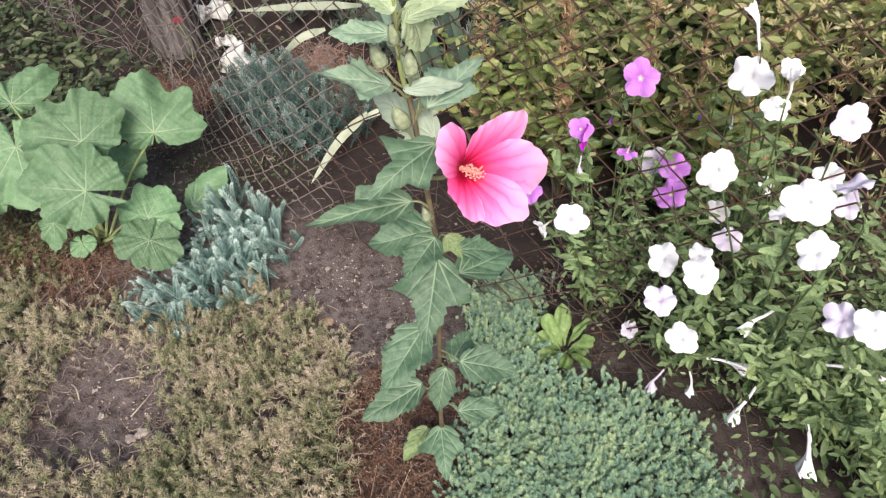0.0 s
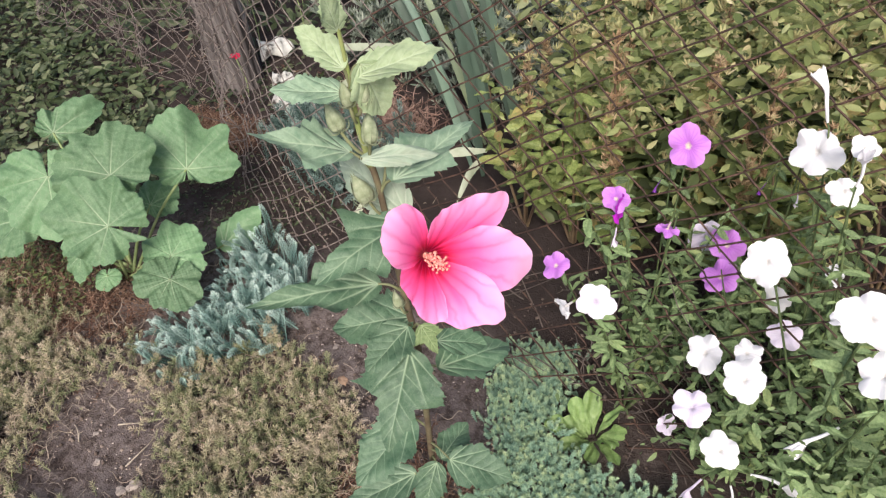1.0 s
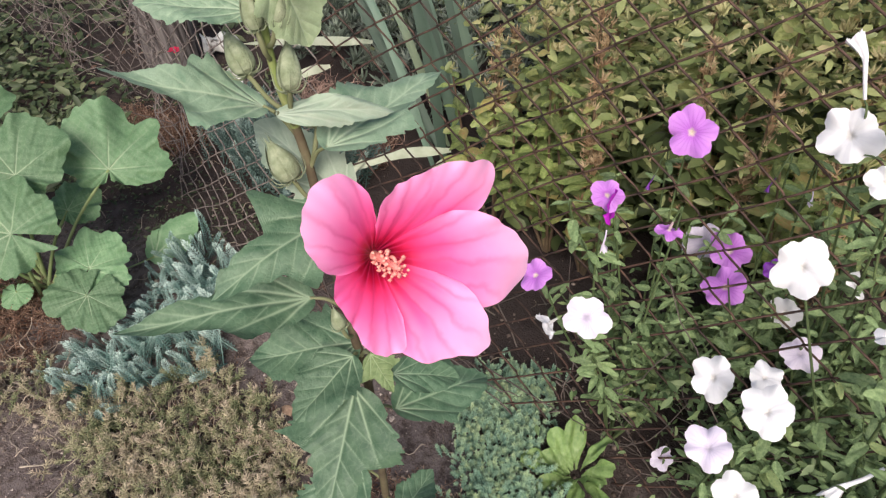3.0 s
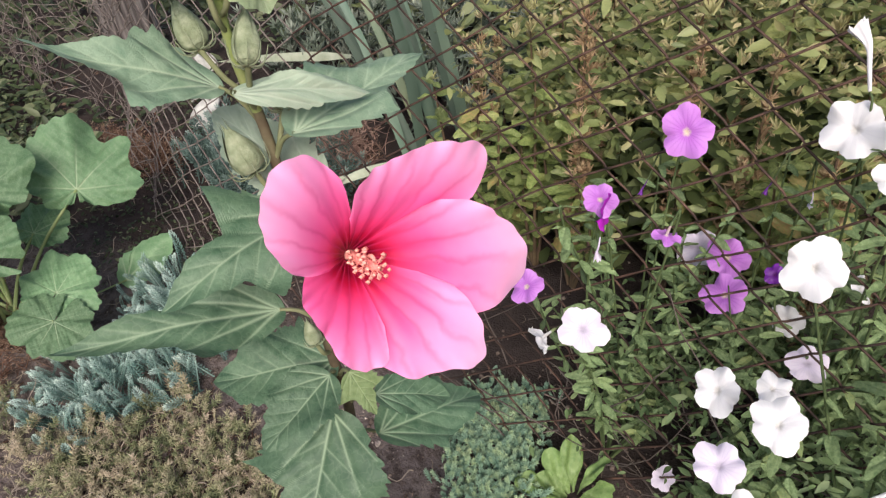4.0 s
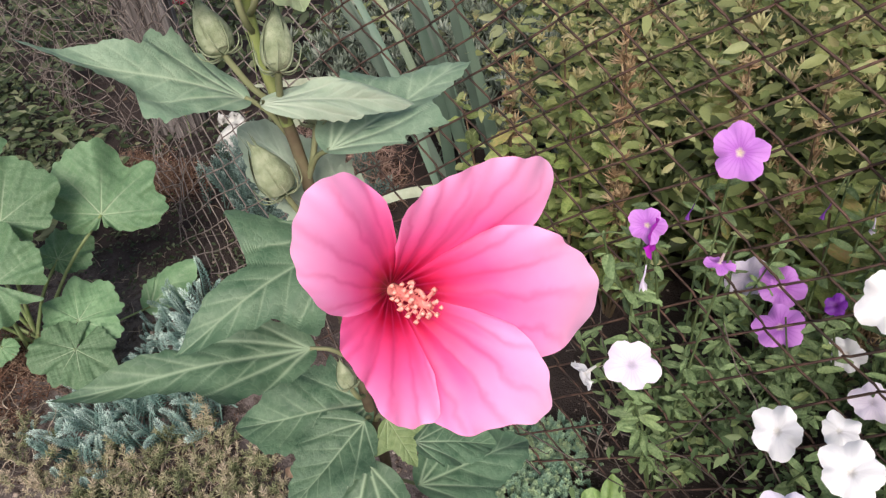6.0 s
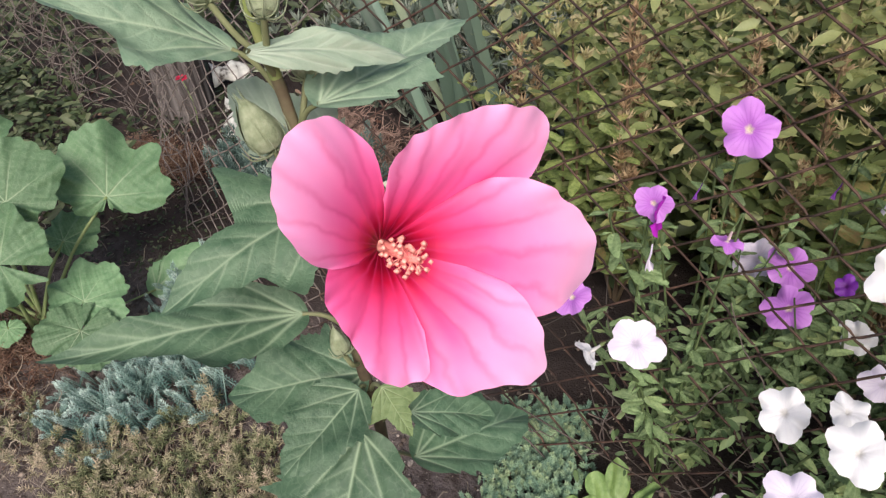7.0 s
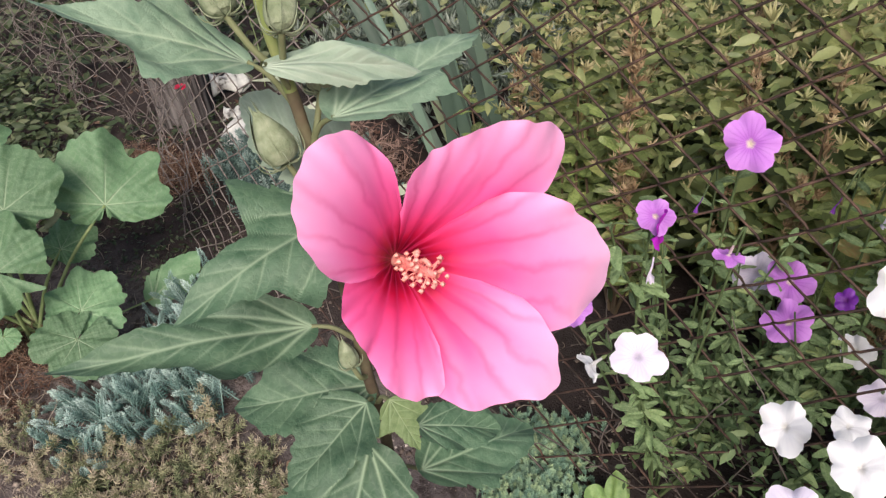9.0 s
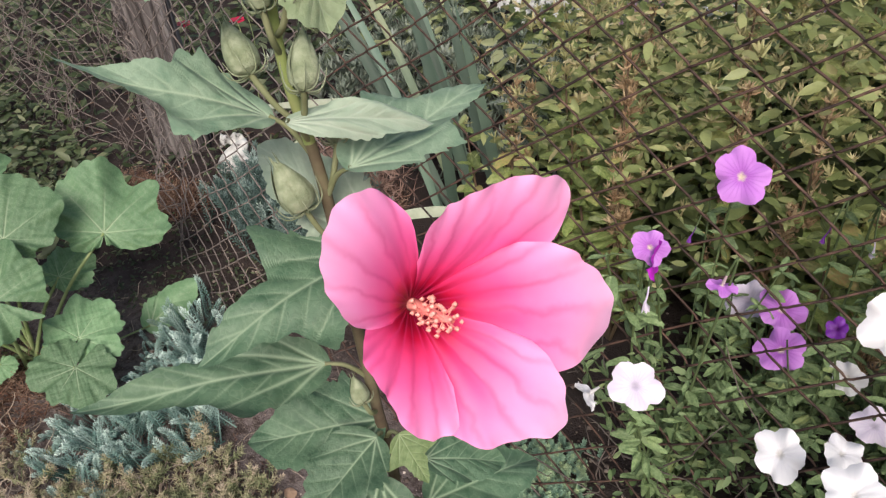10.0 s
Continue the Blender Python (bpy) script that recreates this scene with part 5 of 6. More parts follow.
def petunia(name, root, label, flowers, closed, fill, group="petunias along the fence", bare=False):
    """A sprawling petunia: stems rise from the root to each flower, with leaves along them."""
    root = Vector(root)
    ob = thing(name, root, label, "petunia", group)
    first = len(SPOTS)
    for place, r, colour, *face in flowers:
        c = Vector(place)
        look_way = Vector(face[0]) if face else (BED_FRONT - c).normalized() + Vector((rnd.uniform(-0.35, 0.35), rnd.uniform(-0.3, 0.2), rnd.uniform(-0.1, 0.35)))
        SPOTS.append((c, look_way.normalized(), r))
    for (place, r, colour, *face), (c, look_way, r) in zip(flowers, SPOTS[first:]):
        m = Matrix.Translation(c) @ look_way.to_track_quat("Z", "Y").to_matrix().to_4x4() @ pose(0, 0, 0, 0, 0, rnd.uniform(0, 360)) @ Matrix.Scale(r * 0.93, 4)
        k = rnd.randrange(3)
        fl = part("flower", COR[colour][k], ob, f"open {colour} trumpet flower", m)
        part("flower_tube", TUBE[colour], fl)
        part("calyx", CALYX, fl)
        back = c - look_way * r * 1.25
        mid = root.lerp(back, 0.6) + Vector((rnd.uniform(-0.03, 0.03), rnd.uniform(-0.02, 0.05), -0.04))
        pts = curve([root, mid, back - look_way * 0.02 + Vector((0, 0, -0.02)), back], 16)
        part("stem", tube("stem", pts, np.linspace(0.0020, 0.0011, 17), PETSTEM, 5), ob)
        shoot_leaves(ob, pts[3:-7] if bare else pts[4:-4], 0.016 if bare else 0.020, 0.028, PLEAF)
    for place, way, l, colour in closed:
        c, way = Vector(place), Vector(way).normalized()
        fl = part("closed_flower", rnd.choice(WILT[colour]), ob, f"closed {colour} flower", basis(c, way, (0, 0, 1), l))
        pts = curve([root, root.lerp(c, 0.6) + Vector((0, 0.02, -0.02)), c - way * 0.03, c], 14)
        part("stem", tube("stem", pts, np.linspace(0.0019, 0.0010, 15), PETSTEM, 5), ob)
        shoot_leaves(ob, pts[5:-3], 0.026, 0.025, PLEAF)
    for tip in fill:
        t = Vector(tip)
        mid = root.lerp(t, 0.5) + Vector((rnd.uniform(-0.03, 0.03), rnd.uniform(-0.03, 0.03), rnd.uniform(0.0, 0.03)))
        pts = curve([root, mid, t], 14)
        part("stem", tube("stem", pts, np.linspace(0.0022, 0.0010, 15), PETSTEM, 5), ob)
        shoot_leaves(ob, pts[3:], 0.0088, 0.0245, PLEAF)
    return ob


def tips(x0, x1, y0, y1, z0, z1, n):
    """Ends for leafy stems; low ones keep back from the bed's front edge."""
    ends = [(rnd.uniform(x0, x1), rnd.uniform(y0, y1), rnd.uniform(z0, z1)) for _ in range(n)]
    return [(x, max(y, (0.87 if x < 0.08 else 0.81) - 0.72 * z), z) for x, y, z in ends]


petunia("purple_petunia", (-0.35, 0.88, 0.0), "purple petunia with lanky stems at the wire fence",
        [((-0.319, 0.880, 0.538), 0.033, "purple"), ((-0.365, 0.792, 0.470), 0.024, "magenta", (0.8, 0.2, 0.0)), ((-0.372, 0.790, 0.484), 0.022, "purple"), ((-0.425, 0.720, 0.385), 0.023, "purple", (0.1, -0.6, 0.6)), ((-0.299, 0.800, 0.455), 0.018, "purple", (-0.2, -0.2, -1))],
        [((-0.374, 0.800, 0.425), (0.0, -0.3, -0.8), 0.030, "lilac"), ((-0.374, 0.925, 0.430), (-0.1, -0.5, -0.4), 0.020, "violet")],
        tips(-0.46, -0.26, 0.78, 0.98, 0.15, 0.42, 12))
petunia("purple_petunia", (-0.24, 1.00, 0.0), "purple petunia growing behind the wire mesh",
        [((-0.315, 0.985, 0.298), 0.032, "lilac"), ((-0.267, 0.950, 0.332), 0.031, "purple"), ((-0.248, 0.892, 0.322), 0.031, "purple"), ((-0.200, 0.900, 0.372), 0.014, "violet")],
        [((-0.245, 1.0, 0.43), (-0.2, -0.6, -0.5), 0.020, "violet"), ((-0.20, 1.0, 0.43), (0.2, -0.2, -0.8), 0.022, "lilac")], tips(-0.36, -0.14, 0.84, 1.08, 0.12, 0.38, 14))
petunia("white_petunia", (-0.17, 0.80, 0.0), "sprawling white petunia in full flower at the wire fence",
        [((-0.202, 0.749, 0.318), 0.030, "white"), ((-0.131, 0.696, 0.372), 0.031, "white"), ((-0.151, 0.765, 0.340), 0.022, "white", (0.2, -0.2, 1)), ((-0.159, 0.613, 0.385), 0.026, "lilac"), ((-0.243, 0.765, 0.090), 0.019, "lilac"), ((-0.128, 0.660, 0.262), 0.028, "white")],
        [((-0.150, 0.690, 0.125), (-0.35, -0.3, -0.8), 0.055, "lilac"), ((-0.110, 0.690, 0.150), (0.3, -0.2, -0.8), 0.05, "white"), ((-0.090, 0.69, 0.200), (0.9, 0.2, 0.1), 0.06, "white")],
        tips(-0.24, -0.02, 0.70, 0.95, 0.14, 0.30, 10))
petunia("white_petunia", (0.00, 0.78, 0.0), "bushy white petunia leaning through the wire fence",
        [((-0.145, 0.716, 0.544), 0.030, "white"), ((-0.024, 0.600, 0.635), 0.029, "white"), ((-0.002, 0.650, 0.527), 0.027, "white"), ((0.007, 0.680, 0.612), 0.024, "lilac", (-0.5, 0.2, 0.8)), ((0.050, 0.630, 0.455), 0.026, "lilac"), ((0.085, 0.620, 0.470), 0.027, "white")],
        [((-0.020, 0.715, 0.345), (-0.5, -0.6, -0.3), 0.06, "white"), ((-0.01, 0.70, 0.170), (-0.2, -0.5, -0.6), 0.07, "white"), ((0.070, 0.69, 0.160), (0.35, -0.5, -0.6), 0.09, "white"), ((0.06, 0.70, 0.28), (0.9, 0.1, 0.25), 0.07, "white")],
        tips(-0.08, 0.22, 0.55, 0.85, 0.15, 0.42, 20))
petunia("white_petunia", (-0.12, 0.98, 0.0), "upright white petunia growing behind the wire mesh",
        [((-0.166, 0.886, 0.581), 0.034, "white"), ((-0.110, 0.850, 0.628), 0.017, "white"), ((-0.118, 0.86, 0.558), 0.021, "white"), ((-0.023, 0.84, 0.580), 0.027, "lilac"), ((-0.180, 0.960, 0.255), 0.024, "white"), ((-0.135, 0.870, 0.285), 0.026, "lilac"), ((-0.030, 0.93, 0.42), 0.025, "white"), ((0.01, 0.90, 0.40), 0.022, "lilac"), ((-0.113, 0.961, 0.343), 0.019, "white", (0.5, -0.1, 0.6)), ((-0.062, 0.760, 0.470), 0.018, "white", (-0.3, 0.1, 0.9))],
        [((-0.165, 0.900, 0.615), (-0.25, 0.1, 1.0), 0.06, "white"), ((-0.105, 0.84, 0.585), (0.0, 0.0, 1.0), 0.05, "white")],
        tips(-0.20, 0.15, 0.88, 1.08, 0.15, 0.48, 16))
petunia("white_petunia", (0.22, 0.72, 0.0), "leafy white petunia at the edge of the bed",
        [((0.15, 0.66, 0.40), 0.028, "white"), ((0.20, 0.60, 0.36), 0.028, "white"), ((0.17, 0.72, 0.52), 0.028, "lilac")], [], tips(0.02, 0.40, 0.52, 0.95, 0.10, 0.40, 22))
petunia("white_petunia", (-0.34, 0.80, 0.0), "thin white petunia shoot in front of the fence",
        [((-0.321, 0.663, 0.422), 0.028, "lilac", (0.30, -0.45, 0.55)), ((-0.372, 0.660, 0.380), 0.020, "white", (-0.3, -0.3, -0.3))],
        [], tips(-0.34, -0.22, 0.80, 0.90, 0.16, 0.30, 5), bare=True)

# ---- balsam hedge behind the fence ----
HLEAF, HLEAF_BACK = [[leaf_mesh("leaf", green, "ovate" if k % 2 else "plain", w, 9, 0.08, s, d, 0.18, 0.05, 4, 18) for k, (w, s, d) in enumerate(((0.25, 0, 0.15), (0.29, 1, 0.10), (0.27, 2, 0.25), (0.30, 3, 0.05), (0.24, 4, 0.2)))] for green in (HEDGE, HEDGE_SKYLIT)]


THORN_V = np.array([(0, 0.07, 0), (0, -0.05, 0.06), (0, -0.05, -0.06), (0.55, 0.09, 0.10), (0.55, -0.06, 0.16), (0.55, -0.06, 0.04), (1, 0, 0.26)], float)
THORN_F = np.array([(0, 3, 1), (1, 3, 4), (1, 4, 2), (2, 4, 5), (2, 5, 0), (0, 5, 3), (3, 6, 4), (4, 6, 5), (5, 6, 3)])


def whorls(centres, size, name, mat):
    """Little stars of dry calyx points, nine round each centre."""
    n = len(centres)
    c = np.repeat(centres, 9, 0) + rng.normal(0, 0.0012, (n * 9, 3))
    a = np.tile(np.arange(9) * 0.698, n) + np.repeat(rng.random(n) * 6.28, 9)
    lean = np.repeat(rng.normal(0, 0.35, (n, 3)), 9, 0)
    out = np.stack([np.cos(a), np.sin(a), 0.25 + 0.9 * rng.random(n * 9)], -1) + lean
    tint = np.clip(np.repeat(rng.random(n), 9) * 0.7 + rng.random(n * 9) * 0.3, 0, 1)
    return spread(THORN_V, THORN_F, poses(c, out, np.tile((0.1, 0.0, 1.0), (n * 9, 1)) + rng.normal(0, 0.2, (n * 9, 3)), np.repeat(size * (0.6 + 0.7 * rng.random(n)), 9) * (0.7 + 0.5 * rng.random(n * 9))), tint, name, mat, False)


def seed_spike(line, n, width):
    p = np.array(line)
    t = rng.random(n)
    c = np.stack([np.interp(t, np.linspace(0, 1, len(p)), p[:, k]) for k in range(3)], -1)
    return whorls(c + rng.normal(0, 0.014, (n, 3)) * (1.2 - t)[:, None], width, "seed_spike", SEED)


def hedge_plant(x, y, h, spike):
    root = Vector((x, y, float(swell(x, y))))
    ob = thing("balsam_plant", root, "leafy olive-green garden plant with brown seed spikes behind the fence" if spike else "leafy olive-green garden plant behind the fence", "garden plant", "plants behind the fence")
    shoots = [(0, 0, 1.0)] + [(rnd.uniform(-0.10, 0.10), rnd.uniform(-0.05, 0.10), rnd.uniform(0.45, 0.85)) for _ in range(3)]
    for k, (dx, dy, f) in enumerate(shoots):
        top = root + Vector((dx + rnd.uniform(-0.03, 0.03), dy + rnd.uniform(-0.04, 0.02), h * f))
        pts = curve([root + Vector((dx * 0.1, dy * 0.1, 0)), root.lerp(top, 0.5) + Vector((dx * 0.25, dy * 0.25, 0)), top], 14)
        part("stem", tube("stem", pts, np.linspace(0.0042, 0.0016, 15), BROWNSTEM, 6), ob)
        cut = 10 if (spike and k < 2) else 14
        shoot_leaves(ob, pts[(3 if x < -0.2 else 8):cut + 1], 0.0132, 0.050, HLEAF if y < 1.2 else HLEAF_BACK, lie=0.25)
        if spike and k < 2:
            tagged(part("seed_spike", seed_spike(pts[5:], 62, 0.014), ob), "brown seed spike", kind="stuff")


for row, (y, x0, x1, step, h) in enumerate(((1.13, -0.80, 0.45, 0.125, 0.50), (1.30, -0.88, 0.50, 0.135, 0.68), (1.52, -0.86, 0.45, 0.17, 0.78))):
    x = x0
    while x < x1:
        hh = h * rnd.uniform(0.8, 1.12) * (0.72 if row and x < -0.52 else 1.0)
        if row or x < -0.16:
            hedge_plant(x + rnd.uniform(-0.03, 0.03), y + rnd.uniform(-0.05, 0.05), hh, rnd.random() < (0.7 if row == 0 else 0.9))
        x += step


# ---- iris fan and other plants behind the fence ----
def strap(owner, points, wide, mat, name="leaf"):
    """A long blade along a line of points, ridged along its middle, its flat side to the open garden in front."""
    front = Vector((0.62 + rnd.uniform(-0.25, 0.25), -0.62, 0.48))
    line = [Vector(p) for p in curve(points, 22)]
    v, q = [], []
    n = len(line) - 1
    for i, c in enumerate(line):
        f = i / n
        d = (line[min(i + 1, n)] - line[max(i - 1, 0)]).normalized()
        side = d.cross(front).normalized()
        out = side.cross(d).normalized()
        w = wide * min(1.0, 0.35 + 3.0 * f) * (1 - f ** 3) ** 0.8 + 0.0004
        for k, dz in ((-1, 0), (-0.5, 0.10), (0, 0.16), (0.5, 0.10), (1, 0)):
            v.append(tuple(c + side * w * k + out * w * dz))
    for i in range(n):
        for k in range(4):
            a = i * 5 + k
            q.append((a, a + 1, a + 6, a + 5))
    part(name, mesh(name, v, q, mat), owner)


IR = thing("iris_clump", (-1.05, 1.27, 0.0), "blue-green iris clump with stiff sword-shaped leaves behind the fence", "iris")
for k in range(11):
    f = k / 10
    bx, by = -1.13 + 0.22 * f + rnd.uniform(-0.03, 0.03), 1.27 + rnd.uniform(-0.08, 0.08)
    top = Vector((bx - 0.50 + 0.46 * f + rnd.uniform(-0.09, 0.09), by + rnd.uniform(-0.04, 0.12), rnd.uniform(0.48, 0.78)))
    mid = Vector((bx, by, 0)).lerp(top, 0.5) + Vector((0.03 * (1 - f) + rnd.uniform(-0.02, 0.02), 0, 0.02 + rnd.uniform(-0.02, 0.03)))
    strap(IR, [(bx, by, 0.0), mid, top], rnd.uniform(0.009, 0.015), IRIS)
strap(IR, [(-1.065, 1.029, 0.140), (-1.096, 0.943, 0.100), (-1.129, 0.847, 0.020)], 0.011, STRAW, "dry_leaf")
strap(IR, [(-0.918, 1.150, 0.150), (-1.023, 1.080, 0.140), (-1.106, 1.000, 0.109)], 0.011, STRAW, "dry_leaf")
strap(IR, [(-0.902, 1.120, 0.156), (-0.891, 1.050, 0.152), (-0.871, 0.980, 0.126)], 0.009, STRAW, "dry_leaf")
strap(IR, [(-1.35, 1.378, 0.20), (-1.60, 1.365, 0.15), (-1.854, 1.323, 0.10)], 0.012, STRAW, "dry_leaf")
strap(IR, [(-1.417, 1.279, 0.16), (-1.448, 1.202, 0.16), (-1.563, 1.178, 0.06)], 0.011, STRAW, "dry_leaf")

TUFT = thing("strap_leaf_clump", (-0.80, 1.95, 0.0), "pale strap-leaved clump farther back in the garden", "garden plant")
for k in range(12):
    a = rnd.uniform(0, 6.28)
    strap(TUFT, [(-0.80 + 0.04 * math.cos(a), 1.95 + 0.04 * math.sin(a), 0), (-0.80 + 0.10 * math.cos(a), 1.95 + 0.1 * math.sin(a), 0.3), (-0.80 + 0.25 * math.cos(a), 1.95 + 0.2 * math.sin(a), rnd.uniform(0.4, 0.6))], 0.012, IRIS)


def paint_shard(place, size, turn, lift, bendy):
    n = 14
    v, q = [], []
    for i in range(n + 1):
        for j in range(n + 1):
            a, b = i / n - 0.5, j / n - 0.5
            k = 1 + 0.25 * math.sin(7 * a + 3 * b) * 0.4
            v.append((a * size * k, b * size * 0.55 * (1 + 0.3 * math.sin(9 * a)), size * bendy * (0.25 - b * b) + 0.004 * math.sin(20 * a)))
    m = (n + 1) ** 2
    v += [(x, y, z - 0.006) for x, y, z in v]
    for i in range(n):
        for j in range(n):
            a = i * (n + 1) + j
            q.append((a, a + n + 1, a + n + 2, a + 1))
            q.append((m + a, m + a + 1, m + a + n + 2, m + a + n + 1))
    rim = [i * (n + 1) for i in range(n + 1)] + [n * (n + 1) + j for j in range(1, n + 1)] + [i * (n + 1) + n for i in range(n - 1, -1, -1)] + [j for j in range(n - 1, 0, -1)]
    for a, b in zip(rim, rim[1:] + rim[:1]):
        q.append((a, m + a, m + b, b))
    ob = new("painted_shard", mesh("painted_shard", v, q, CHALK))
    ob.matrix_world = pose(place[0], place[1], place[2], lift, 12, turn)
    tagged(ob, "chipped white-painted edging shard lying behind the fence", "shard", "white edging shards")


paint_shard((-1.66, 1.15, 0.035), 0.17, -8, 42, 0.5)
paint_shard((-1.86, 1.25, 0.030), 0.07, 60, 30, 0.4)
paint_shard((-2.03, 1.36, 0.045), 0.12, 75, 40, 0.5)


# ---- small flowers behind the fence ----
def little_rose(x, y, z, r):
    ob = thing("red_rose_stem", (x, y, 0.0), "thin stem with a small red flower behind the fence", "flower", "red flowers")
    part("stem", tube("stem", curve([(x, y, 0), (x + 0.02, y, z * 0.5), (x, y, z)], 10), 0.0018, PALESTEM, 5), ob)
    me = leaf_mesh("petal", ROSE, "spoon", 0.5, 3, 0.05, x, 0.4, 0.3, 0.05, 5, 20, False)
    for k in range(9):
        a = k * 2.4
        part("petal", me, ob, "", basis((x, y, z), (math.cos(a), math.sin(a), 0.4 + 0.1 * k), (0, 0, 1), r * (1 - 0.05 * k)))


for q in ((-2.116, 1.354, 0.30, 0.026), (-1.979, 1.449, 0.30, 0.026), (-1.90, 1.13, 0.15, 0.020), (-2.30, 1.70, 0.28, 0.028), (-2.05, 1.27, 0.10, 0.022), (-1.60, 1.08, 0.05, 0.016)):
    little_rose(*q)

STAR_V = np.concatenate([[(0, 0, 0)], [(math.cos(a) * (1 if k % 2 else 0.45), math.sin(a) * (1 if k % 2 else 0.45), 0.12 if k % 2 else 0) for k, a in enumerate(np.arange(10) * 0.6283)]])
STAR_F = np.array([(0, 1 + k, 1 + (k + 1) % 10) for k in range(10)])
PHLOX_W, PHLOX_P = tinted("phlox_white", [(0.1, (0.60, 0.60, 0.60)), (0.9, (0.80, 0.80, 0.80))]), tinted("phlox_pink", [(0.1, (0.52, 0.32, 0.50)), (0.9, (0.70, 0.52, 0.68))])


def phlox(x, y, h, mat, label):
    ob = thing("phlox_plant", (x, y, 0.0), label, "phlox", "phlox behind the hedge")
    for k in range(5):
        top = Vector((x + rnd.uniform(-0.10, 0.10), y + rnd.uniform(-0.08, 0.08), h * rnd.uniform(0.8, 1.0)))
        pts = curve([(x, y, 0), (x + (top.x - x) * 0.6, y, h * 0.5), top], 12)
        part("stem", tube("stem", pts, 0.002, PALESTEM, 5), ob)
        shoot_leaves(ob, pts[2:11], 0.018, 0.065, HLEAF)
        n = 34
        c = np.array(top) + rng.normal(0, 0.022, (n, 3))
        up = (c - np.array(top)) + (0.1, -0.02, 0.04)
        part("flower_head", spread(STAR_V, STAR_F, poses(c, np.cross(up, rng.normal(0, 1, (n, 3))), up, np.full(n, 0.012)), rng.random(n), "flower_head", mat), ob)


for q in ((-1.28, 2.0, 0.34), (-0.98, 2.02, 0.36), (-0.75, 2.05, 0.36), (-0.45, 2.2, 0.38), (-1.15, 2.3, 0.22), (0.0, 2.2, 0.34)):
    phlox(*q, PHLOX_W, "white-flowered phlox in the back of the garden")
for q in ((-0.60, 2.15, 0.38), (-0.93, 1.93, 0.37)):
    phlox(*q, PHLOX_P, "pale pink phlox in the back of the garden")

# ---- ground cover and far greenery ----
LEAF_V = np.array([(0, 0, 0), (0.28, 0.19, 0.05), (0.32, 0, -0.02), (0.28, -0.19, 0.05), (0.66, 0.17, 0.0), (0.7, 0, -0.06), (0.66, -0.17, 0.0), (1, 0, -0.12)], float)
LEAF_F = np.array([(0, 2, 1), (0, 3, 2), (1, 2, 4), (2, 5, 4), (2, 3, 5), (3, 6, 5), (4, 5, 7), (5, 6, 7)])


def leaf_bank(name, poly, n, size, height, mat, label, category, lie=0.8, power=1.3, base=0.01, front=None):
    p = scatter(poly, n, 0.05)
    hump = 0.5 + 0.5 * np.sin(9 * p[:, 0] + 2 * np.sin(7 * p[:, 1])) * np.sin(8 * p[:, 1] + 1.0)
    z = swell(p[:, 0], p[:, 1]) + base + height * (0.35 + 0.65 * hump) * rng.random(n) ** 0.7
    if front:
        keep = p[:, 1] + 0.72 * z > front - 0.35 * np.clip(p[:, 0] - 0.04, 0, 0.2)
        p, z = p[keep], z[keep]
        n = len(p)
    ahead = rng.normal(0, 1, (n, 3)) * (1, 1, 0.35) + (0.2, -0.3, 0.0)
    up = rng.normal(0, 0.45, (n, 3)) + (0.15, -0.25, lie)
    me = spread(LEAF_V, LEAF_F, poses(np.column_stack([p, z]), ahead, up, size * (0.5 + 0.9 * rng.random(n))), rng.random(n) ** power, name, mat)
    return tagged(new(name, me), label, category, kind="stuff")


leaf_bank("ground_cover", [(-4.6, -0.2), (-1.85, 0.42), (-1.66, 0.58), (-1.72, 0.85), (-2.3, 1.02), (-4.6, 1.3)], 11000, 0.036, 0.10, COVER, "dark green creeping ground cover with mixed dry leaves", "ground cover")
leaf_bank("ground_cover", [(-5.5, 1.3), (-2.5, 1.12), (-2.15, 1.35), (-1.75, 1.55), (-1.3, 2.2), (-2.0, 4.5), (-5.5, 4.5)], 12000, 0.05, 0.16, COVER, "shaded leafy growth behind the fence", "ground cover")
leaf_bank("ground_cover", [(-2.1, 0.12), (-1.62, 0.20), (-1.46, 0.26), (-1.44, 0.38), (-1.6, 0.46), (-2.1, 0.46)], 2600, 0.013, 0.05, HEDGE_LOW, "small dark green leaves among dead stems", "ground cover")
leaf_bank("back_garden_greenery", [(-1.9, 1.7), (-1.1, 1.55), (-0.9, 2.0), (0.9, 1.95), (2.6, 2.2), (2.6, 4.6), (-2.4, 4.6)], 9000, 0.055, 0.30, FAR, "mixed pale green garden plants in the background", "greenery", 0.6)
leaf_bank("hedge_undergrowth", [(-0.75, 1.12), (-0.22, 1.12), (-0.15, 1.9), (-0.95, 1.9)], 4200, 0.05, 0.42, HEDGE_LOW, "dense leaves inside the hedge, coloured dark for shade", "undergrowth", 0.6, 1.4)
leaf_bank("hedge_sprigs", [(-0.80, 1.14), (0.50, 1.14), (0.55, 1.75), (-0.90, 1.75)], 3200, 0.014, 0.40, SPRIG, "small pale sprigs among the hedge plants", "sprigs", 0.4, 0.9, 0.38)
_p = scatter([(-0.85, 1.10), (0.52, 1.08), (0.58, 1.75), (-0.92, 1.75)], 1900, 0.04)
_h = 0.42 + 0.34 * np.clip((_p[:, 1] - 1.05) / 0.5, 0, 1)
tagged(new("hedge_tops", whorls(np.column_stack([_p, _h + 0.14 * rng.normal(0, 1, len(_p)).clip(-1.6, 1.6)]), 0.017, "hedge_tops", SPRIG)), "dry straw-green seed stars over the hedge", "seed heads", kind="stuff")
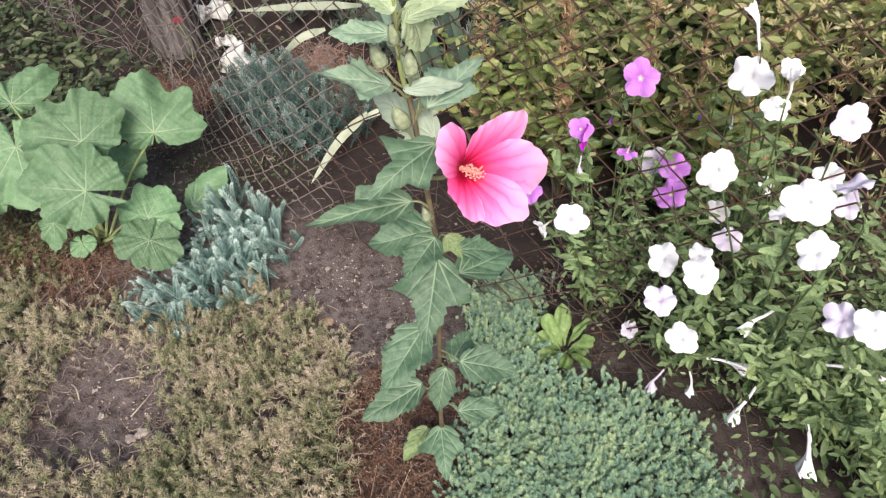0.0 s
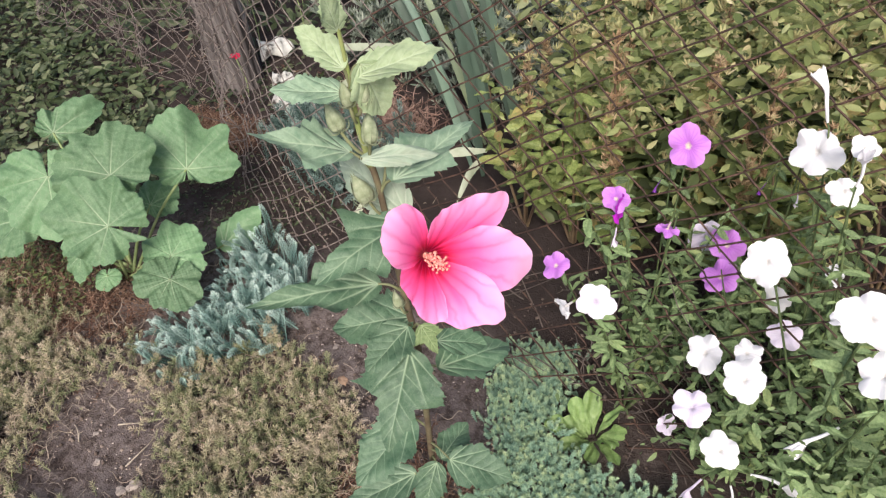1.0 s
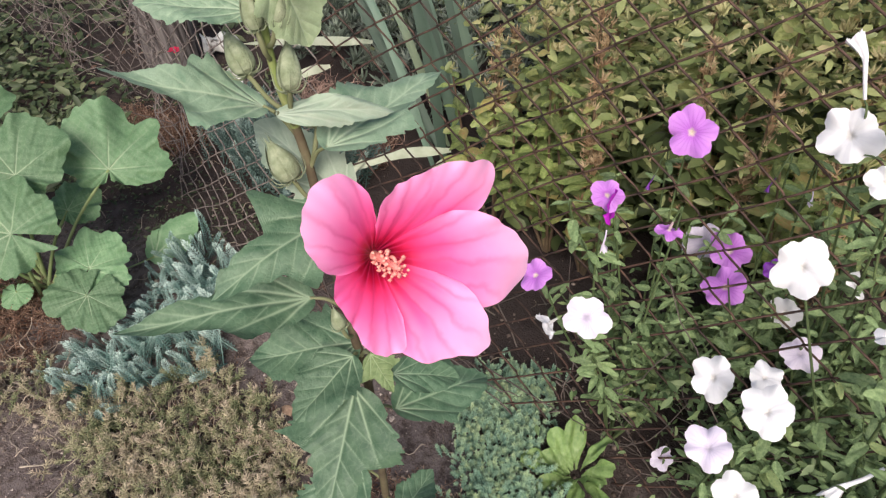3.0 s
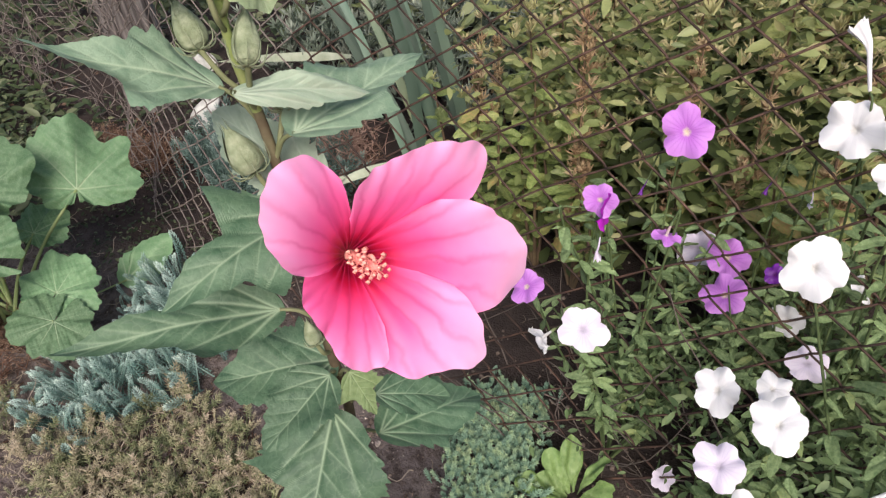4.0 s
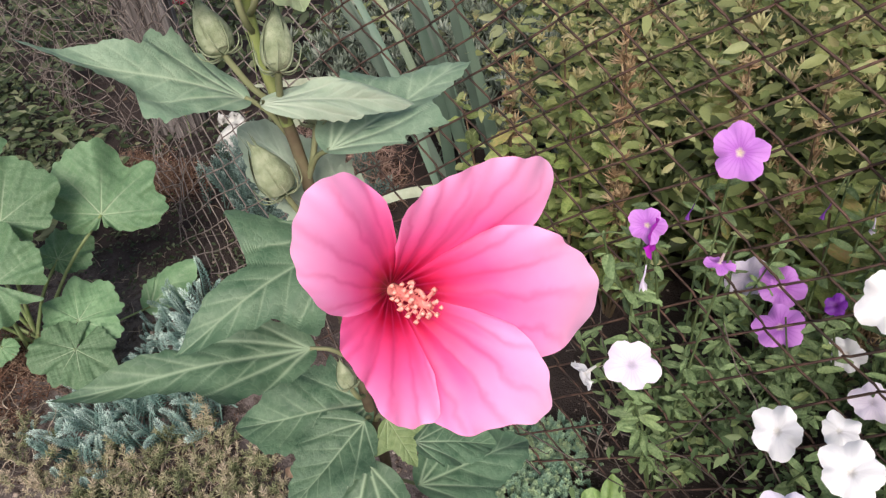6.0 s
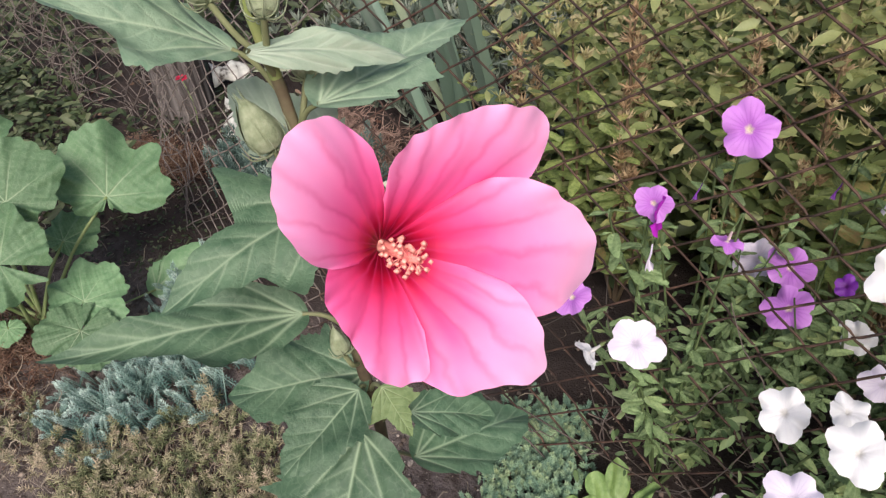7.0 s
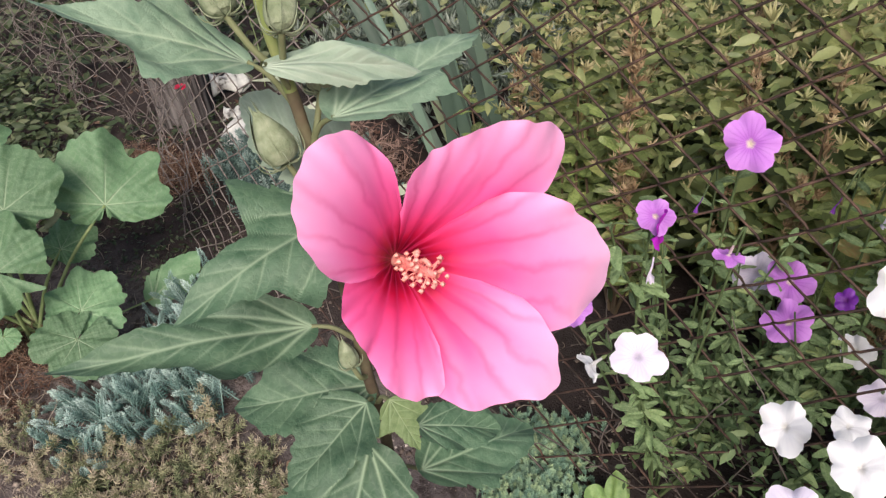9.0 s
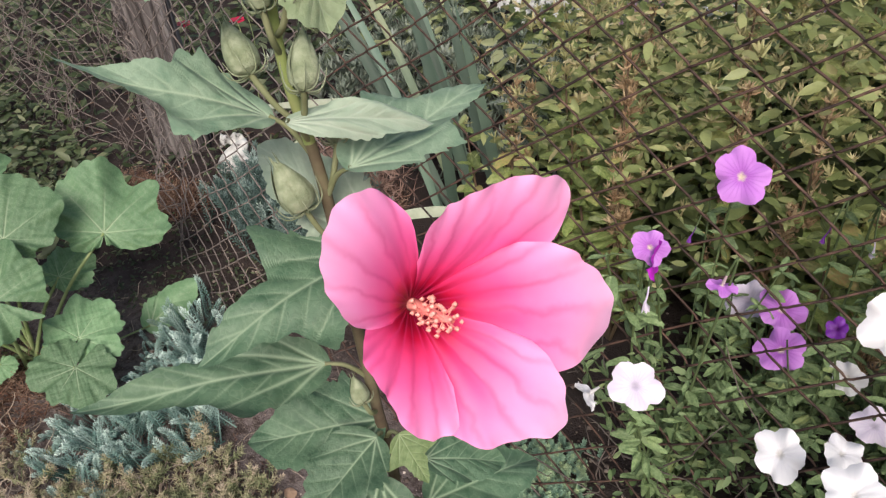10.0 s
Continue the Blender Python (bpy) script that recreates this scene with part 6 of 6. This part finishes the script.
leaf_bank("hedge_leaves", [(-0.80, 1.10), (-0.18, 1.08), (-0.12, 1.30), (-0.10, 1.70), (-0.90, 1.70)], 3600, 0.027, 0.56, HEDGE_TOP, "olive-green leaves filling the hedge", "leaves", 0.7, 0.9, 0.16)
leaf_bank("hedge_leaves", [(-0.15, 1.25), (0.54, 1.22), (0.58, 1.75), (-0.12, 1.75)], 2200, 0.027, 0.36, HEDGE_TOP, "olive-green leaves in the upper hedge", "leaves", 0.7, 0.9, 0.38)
leaf_bank("hedge_back", [(-1.0, 1.68), (0.7, 1.68), (0.7, 2.0), (-1.0, 2.0)], 2600, 0.055, 0.62, FAR, "olive-green leaves at the back of the hedge", "greenery", 0.5, 1.2, 0.05)
leaf_bank("bed_edge_leaves", [(0.10, 0.70), (-0.01, 0.60), (0.10, 0.42), (0.6, 0.4), (0.6, 0.9), (0.2, 0.95)], 620, 0.032, 0.07, PETGREEN, "low rounded green leaves under the petunias", "ground cover")


def twigs(n, x0, x1, z1, name, label):
    vs, qs, o = [], [], 0
    for _ in range(n):
        x, z = rnd.uniform(x0, x1), rnd.uniform(0.0, z1)
        p = fence_point(np.array([x]), np.array([z]))[0] + (0, rnd.uniform(-0.02, 0.03), 0)
        d = Vector((rnd.uniform(-1, 1), rnd.uniform(-0.3, 0.3), rnd.uniform(-0.6, 1))).normalized() * rnd.uniform(0.05, 0.22)
        pts = [Vector(p)]
        for k in range(6):
            d = (d + Vector((rnd.gauss(0, 0.05), rnd.gauss(0, 0.03), rnd.gauss(0, 0.05)))) * 0.97
            q = pts[-1] + d / 6
            q.z = max(q.z, 0.006)
            pts.append(q)
        v, q = tube_arrays([tuple(k) for k in pts], np.linspace(0.0014, 0.0006, 7), 4)
        vs.append(v), qs.append(q + o)
        o += len(v)
    v = np.concatenate(vs)
    tagged(new(name, mesh(name, v, np.concatenate(qs), GREYTWIG, True, tint=rng.random(len(v)))), label, "dry vines", kind="stuff")


_p = scatter([(-1.85, 1.45), (-1.15, 1.36), (-0.80, 1.45), (-0.85, 1.95), (-1.9, 2.1)], 420, 0.04)
tagged(new("grey_foliage", whorls(np.repeat(np.column_stack([_p, 0.03 + 0.16 * rng.random(len(_p))]), 3, 0) + rng.normal(0, 0.02, (len(_p) * 3, 3)).clip(-0.025, 0.06), 0.034, "grey_foliage", SILVER)), "fine grey-green needle foliage behind the iris", "foliage", kind="stuff")
leaf_bank("petunia_shoots", [(-0.10, 0.72), (0.06, 0.64), (0.30, 0.56), (0.45, 0.70), (0.40, 0.98), (-0.06, 0.98)], 5200, 0.0155, 0.43, PETBRIGHT, "fresh light green petunia leaves", "leaves", 0.7, 0.9, 0.06, 0.83)
leaf_bank("petunia_undergrowth", [(-0.42, 0.80), (-0.20, 0.74), (0.06, 0.68), (0.30, 0.56), (0.45, 0.70), (0.40, 1.02), (-0.40, 1.06)], 3600, 0.016, 0.26, PETGREEN, "small green leaves among the petunia stems", "undergrowth", 0.5, 1.0, 0.05)
# Sparse dark leaves added to darken the ground behind the fence like shade.
leaf_bank("fence_shade_leaves", [(-2.15, 0.98), (-1.60, 1.00), (-1.42, 1.14), (-1.72, 1.42), (-2.20, 1.35)], 500, 0.020, 0.03, COVER, "small dark leaves added for shade along the far side of the fence", "weeds", 0.8, 2.0, 0.002)
# Dark leaves added over plain soil to deepen the shade by the fence.
leaf_bank("shade_leaves", [(-1.80, 0.60), (-1.42, 0.60), (-1.27, 0.72), (-1.12, 0.86), (-1.20, 0.93), (-1.75, 0.95)], 900, 0.013, 0.016, COVER, "thin scatter of dark leaves added to deepen the soil's shade", "moss", 0.8, 2.0, 0.002)
twigs(170, -2.9, -1.45, 0.55, "dry_vines", "grey dry vine stems tangled in the wire fence")
leaf_bank("dead_leaves", [(-2.6, 0.85), (-1.6, 0.9), (-1.3, 1.3), (-2.1, 1.5), (-2.7, 1.2)], 130, 0.022, 0.025, RED_SEDUM, "curled brown dead leaves along the fence", "dead leaves")
twigs(90, -0.9, 0.4, 0.20, "dry_vines", "brown dry stems tangled at the foot of the fence")


# ---- small twigs on the soil ----
for q, turn, l in (((-1.099, 0.200), 20, 0.05), ((-1.00, 0.16), 75, 0.07), ((-1.13, 0.13), 140, 0.06), ((-0.64, 0.50), 100, 0.06)):
    a = math.radians(turn)
    z = float(swell(*q)) + 0.004
    pts = [(q[0] + l * f * math.cos(a + 0.5 * f), q[1] + l * f * math.sin(a + 0.5 * f), z + 0.006 * math.sin(4 * f)) for f in np.linspace(0, 1, 8)]
    tagged(new("twig", tube("twig", pts, np.linspace(0.0016, 0.0008, 8), TWIG, 6)), "short pale dry twig lying on the soil", "twig", "twigs on the soil")
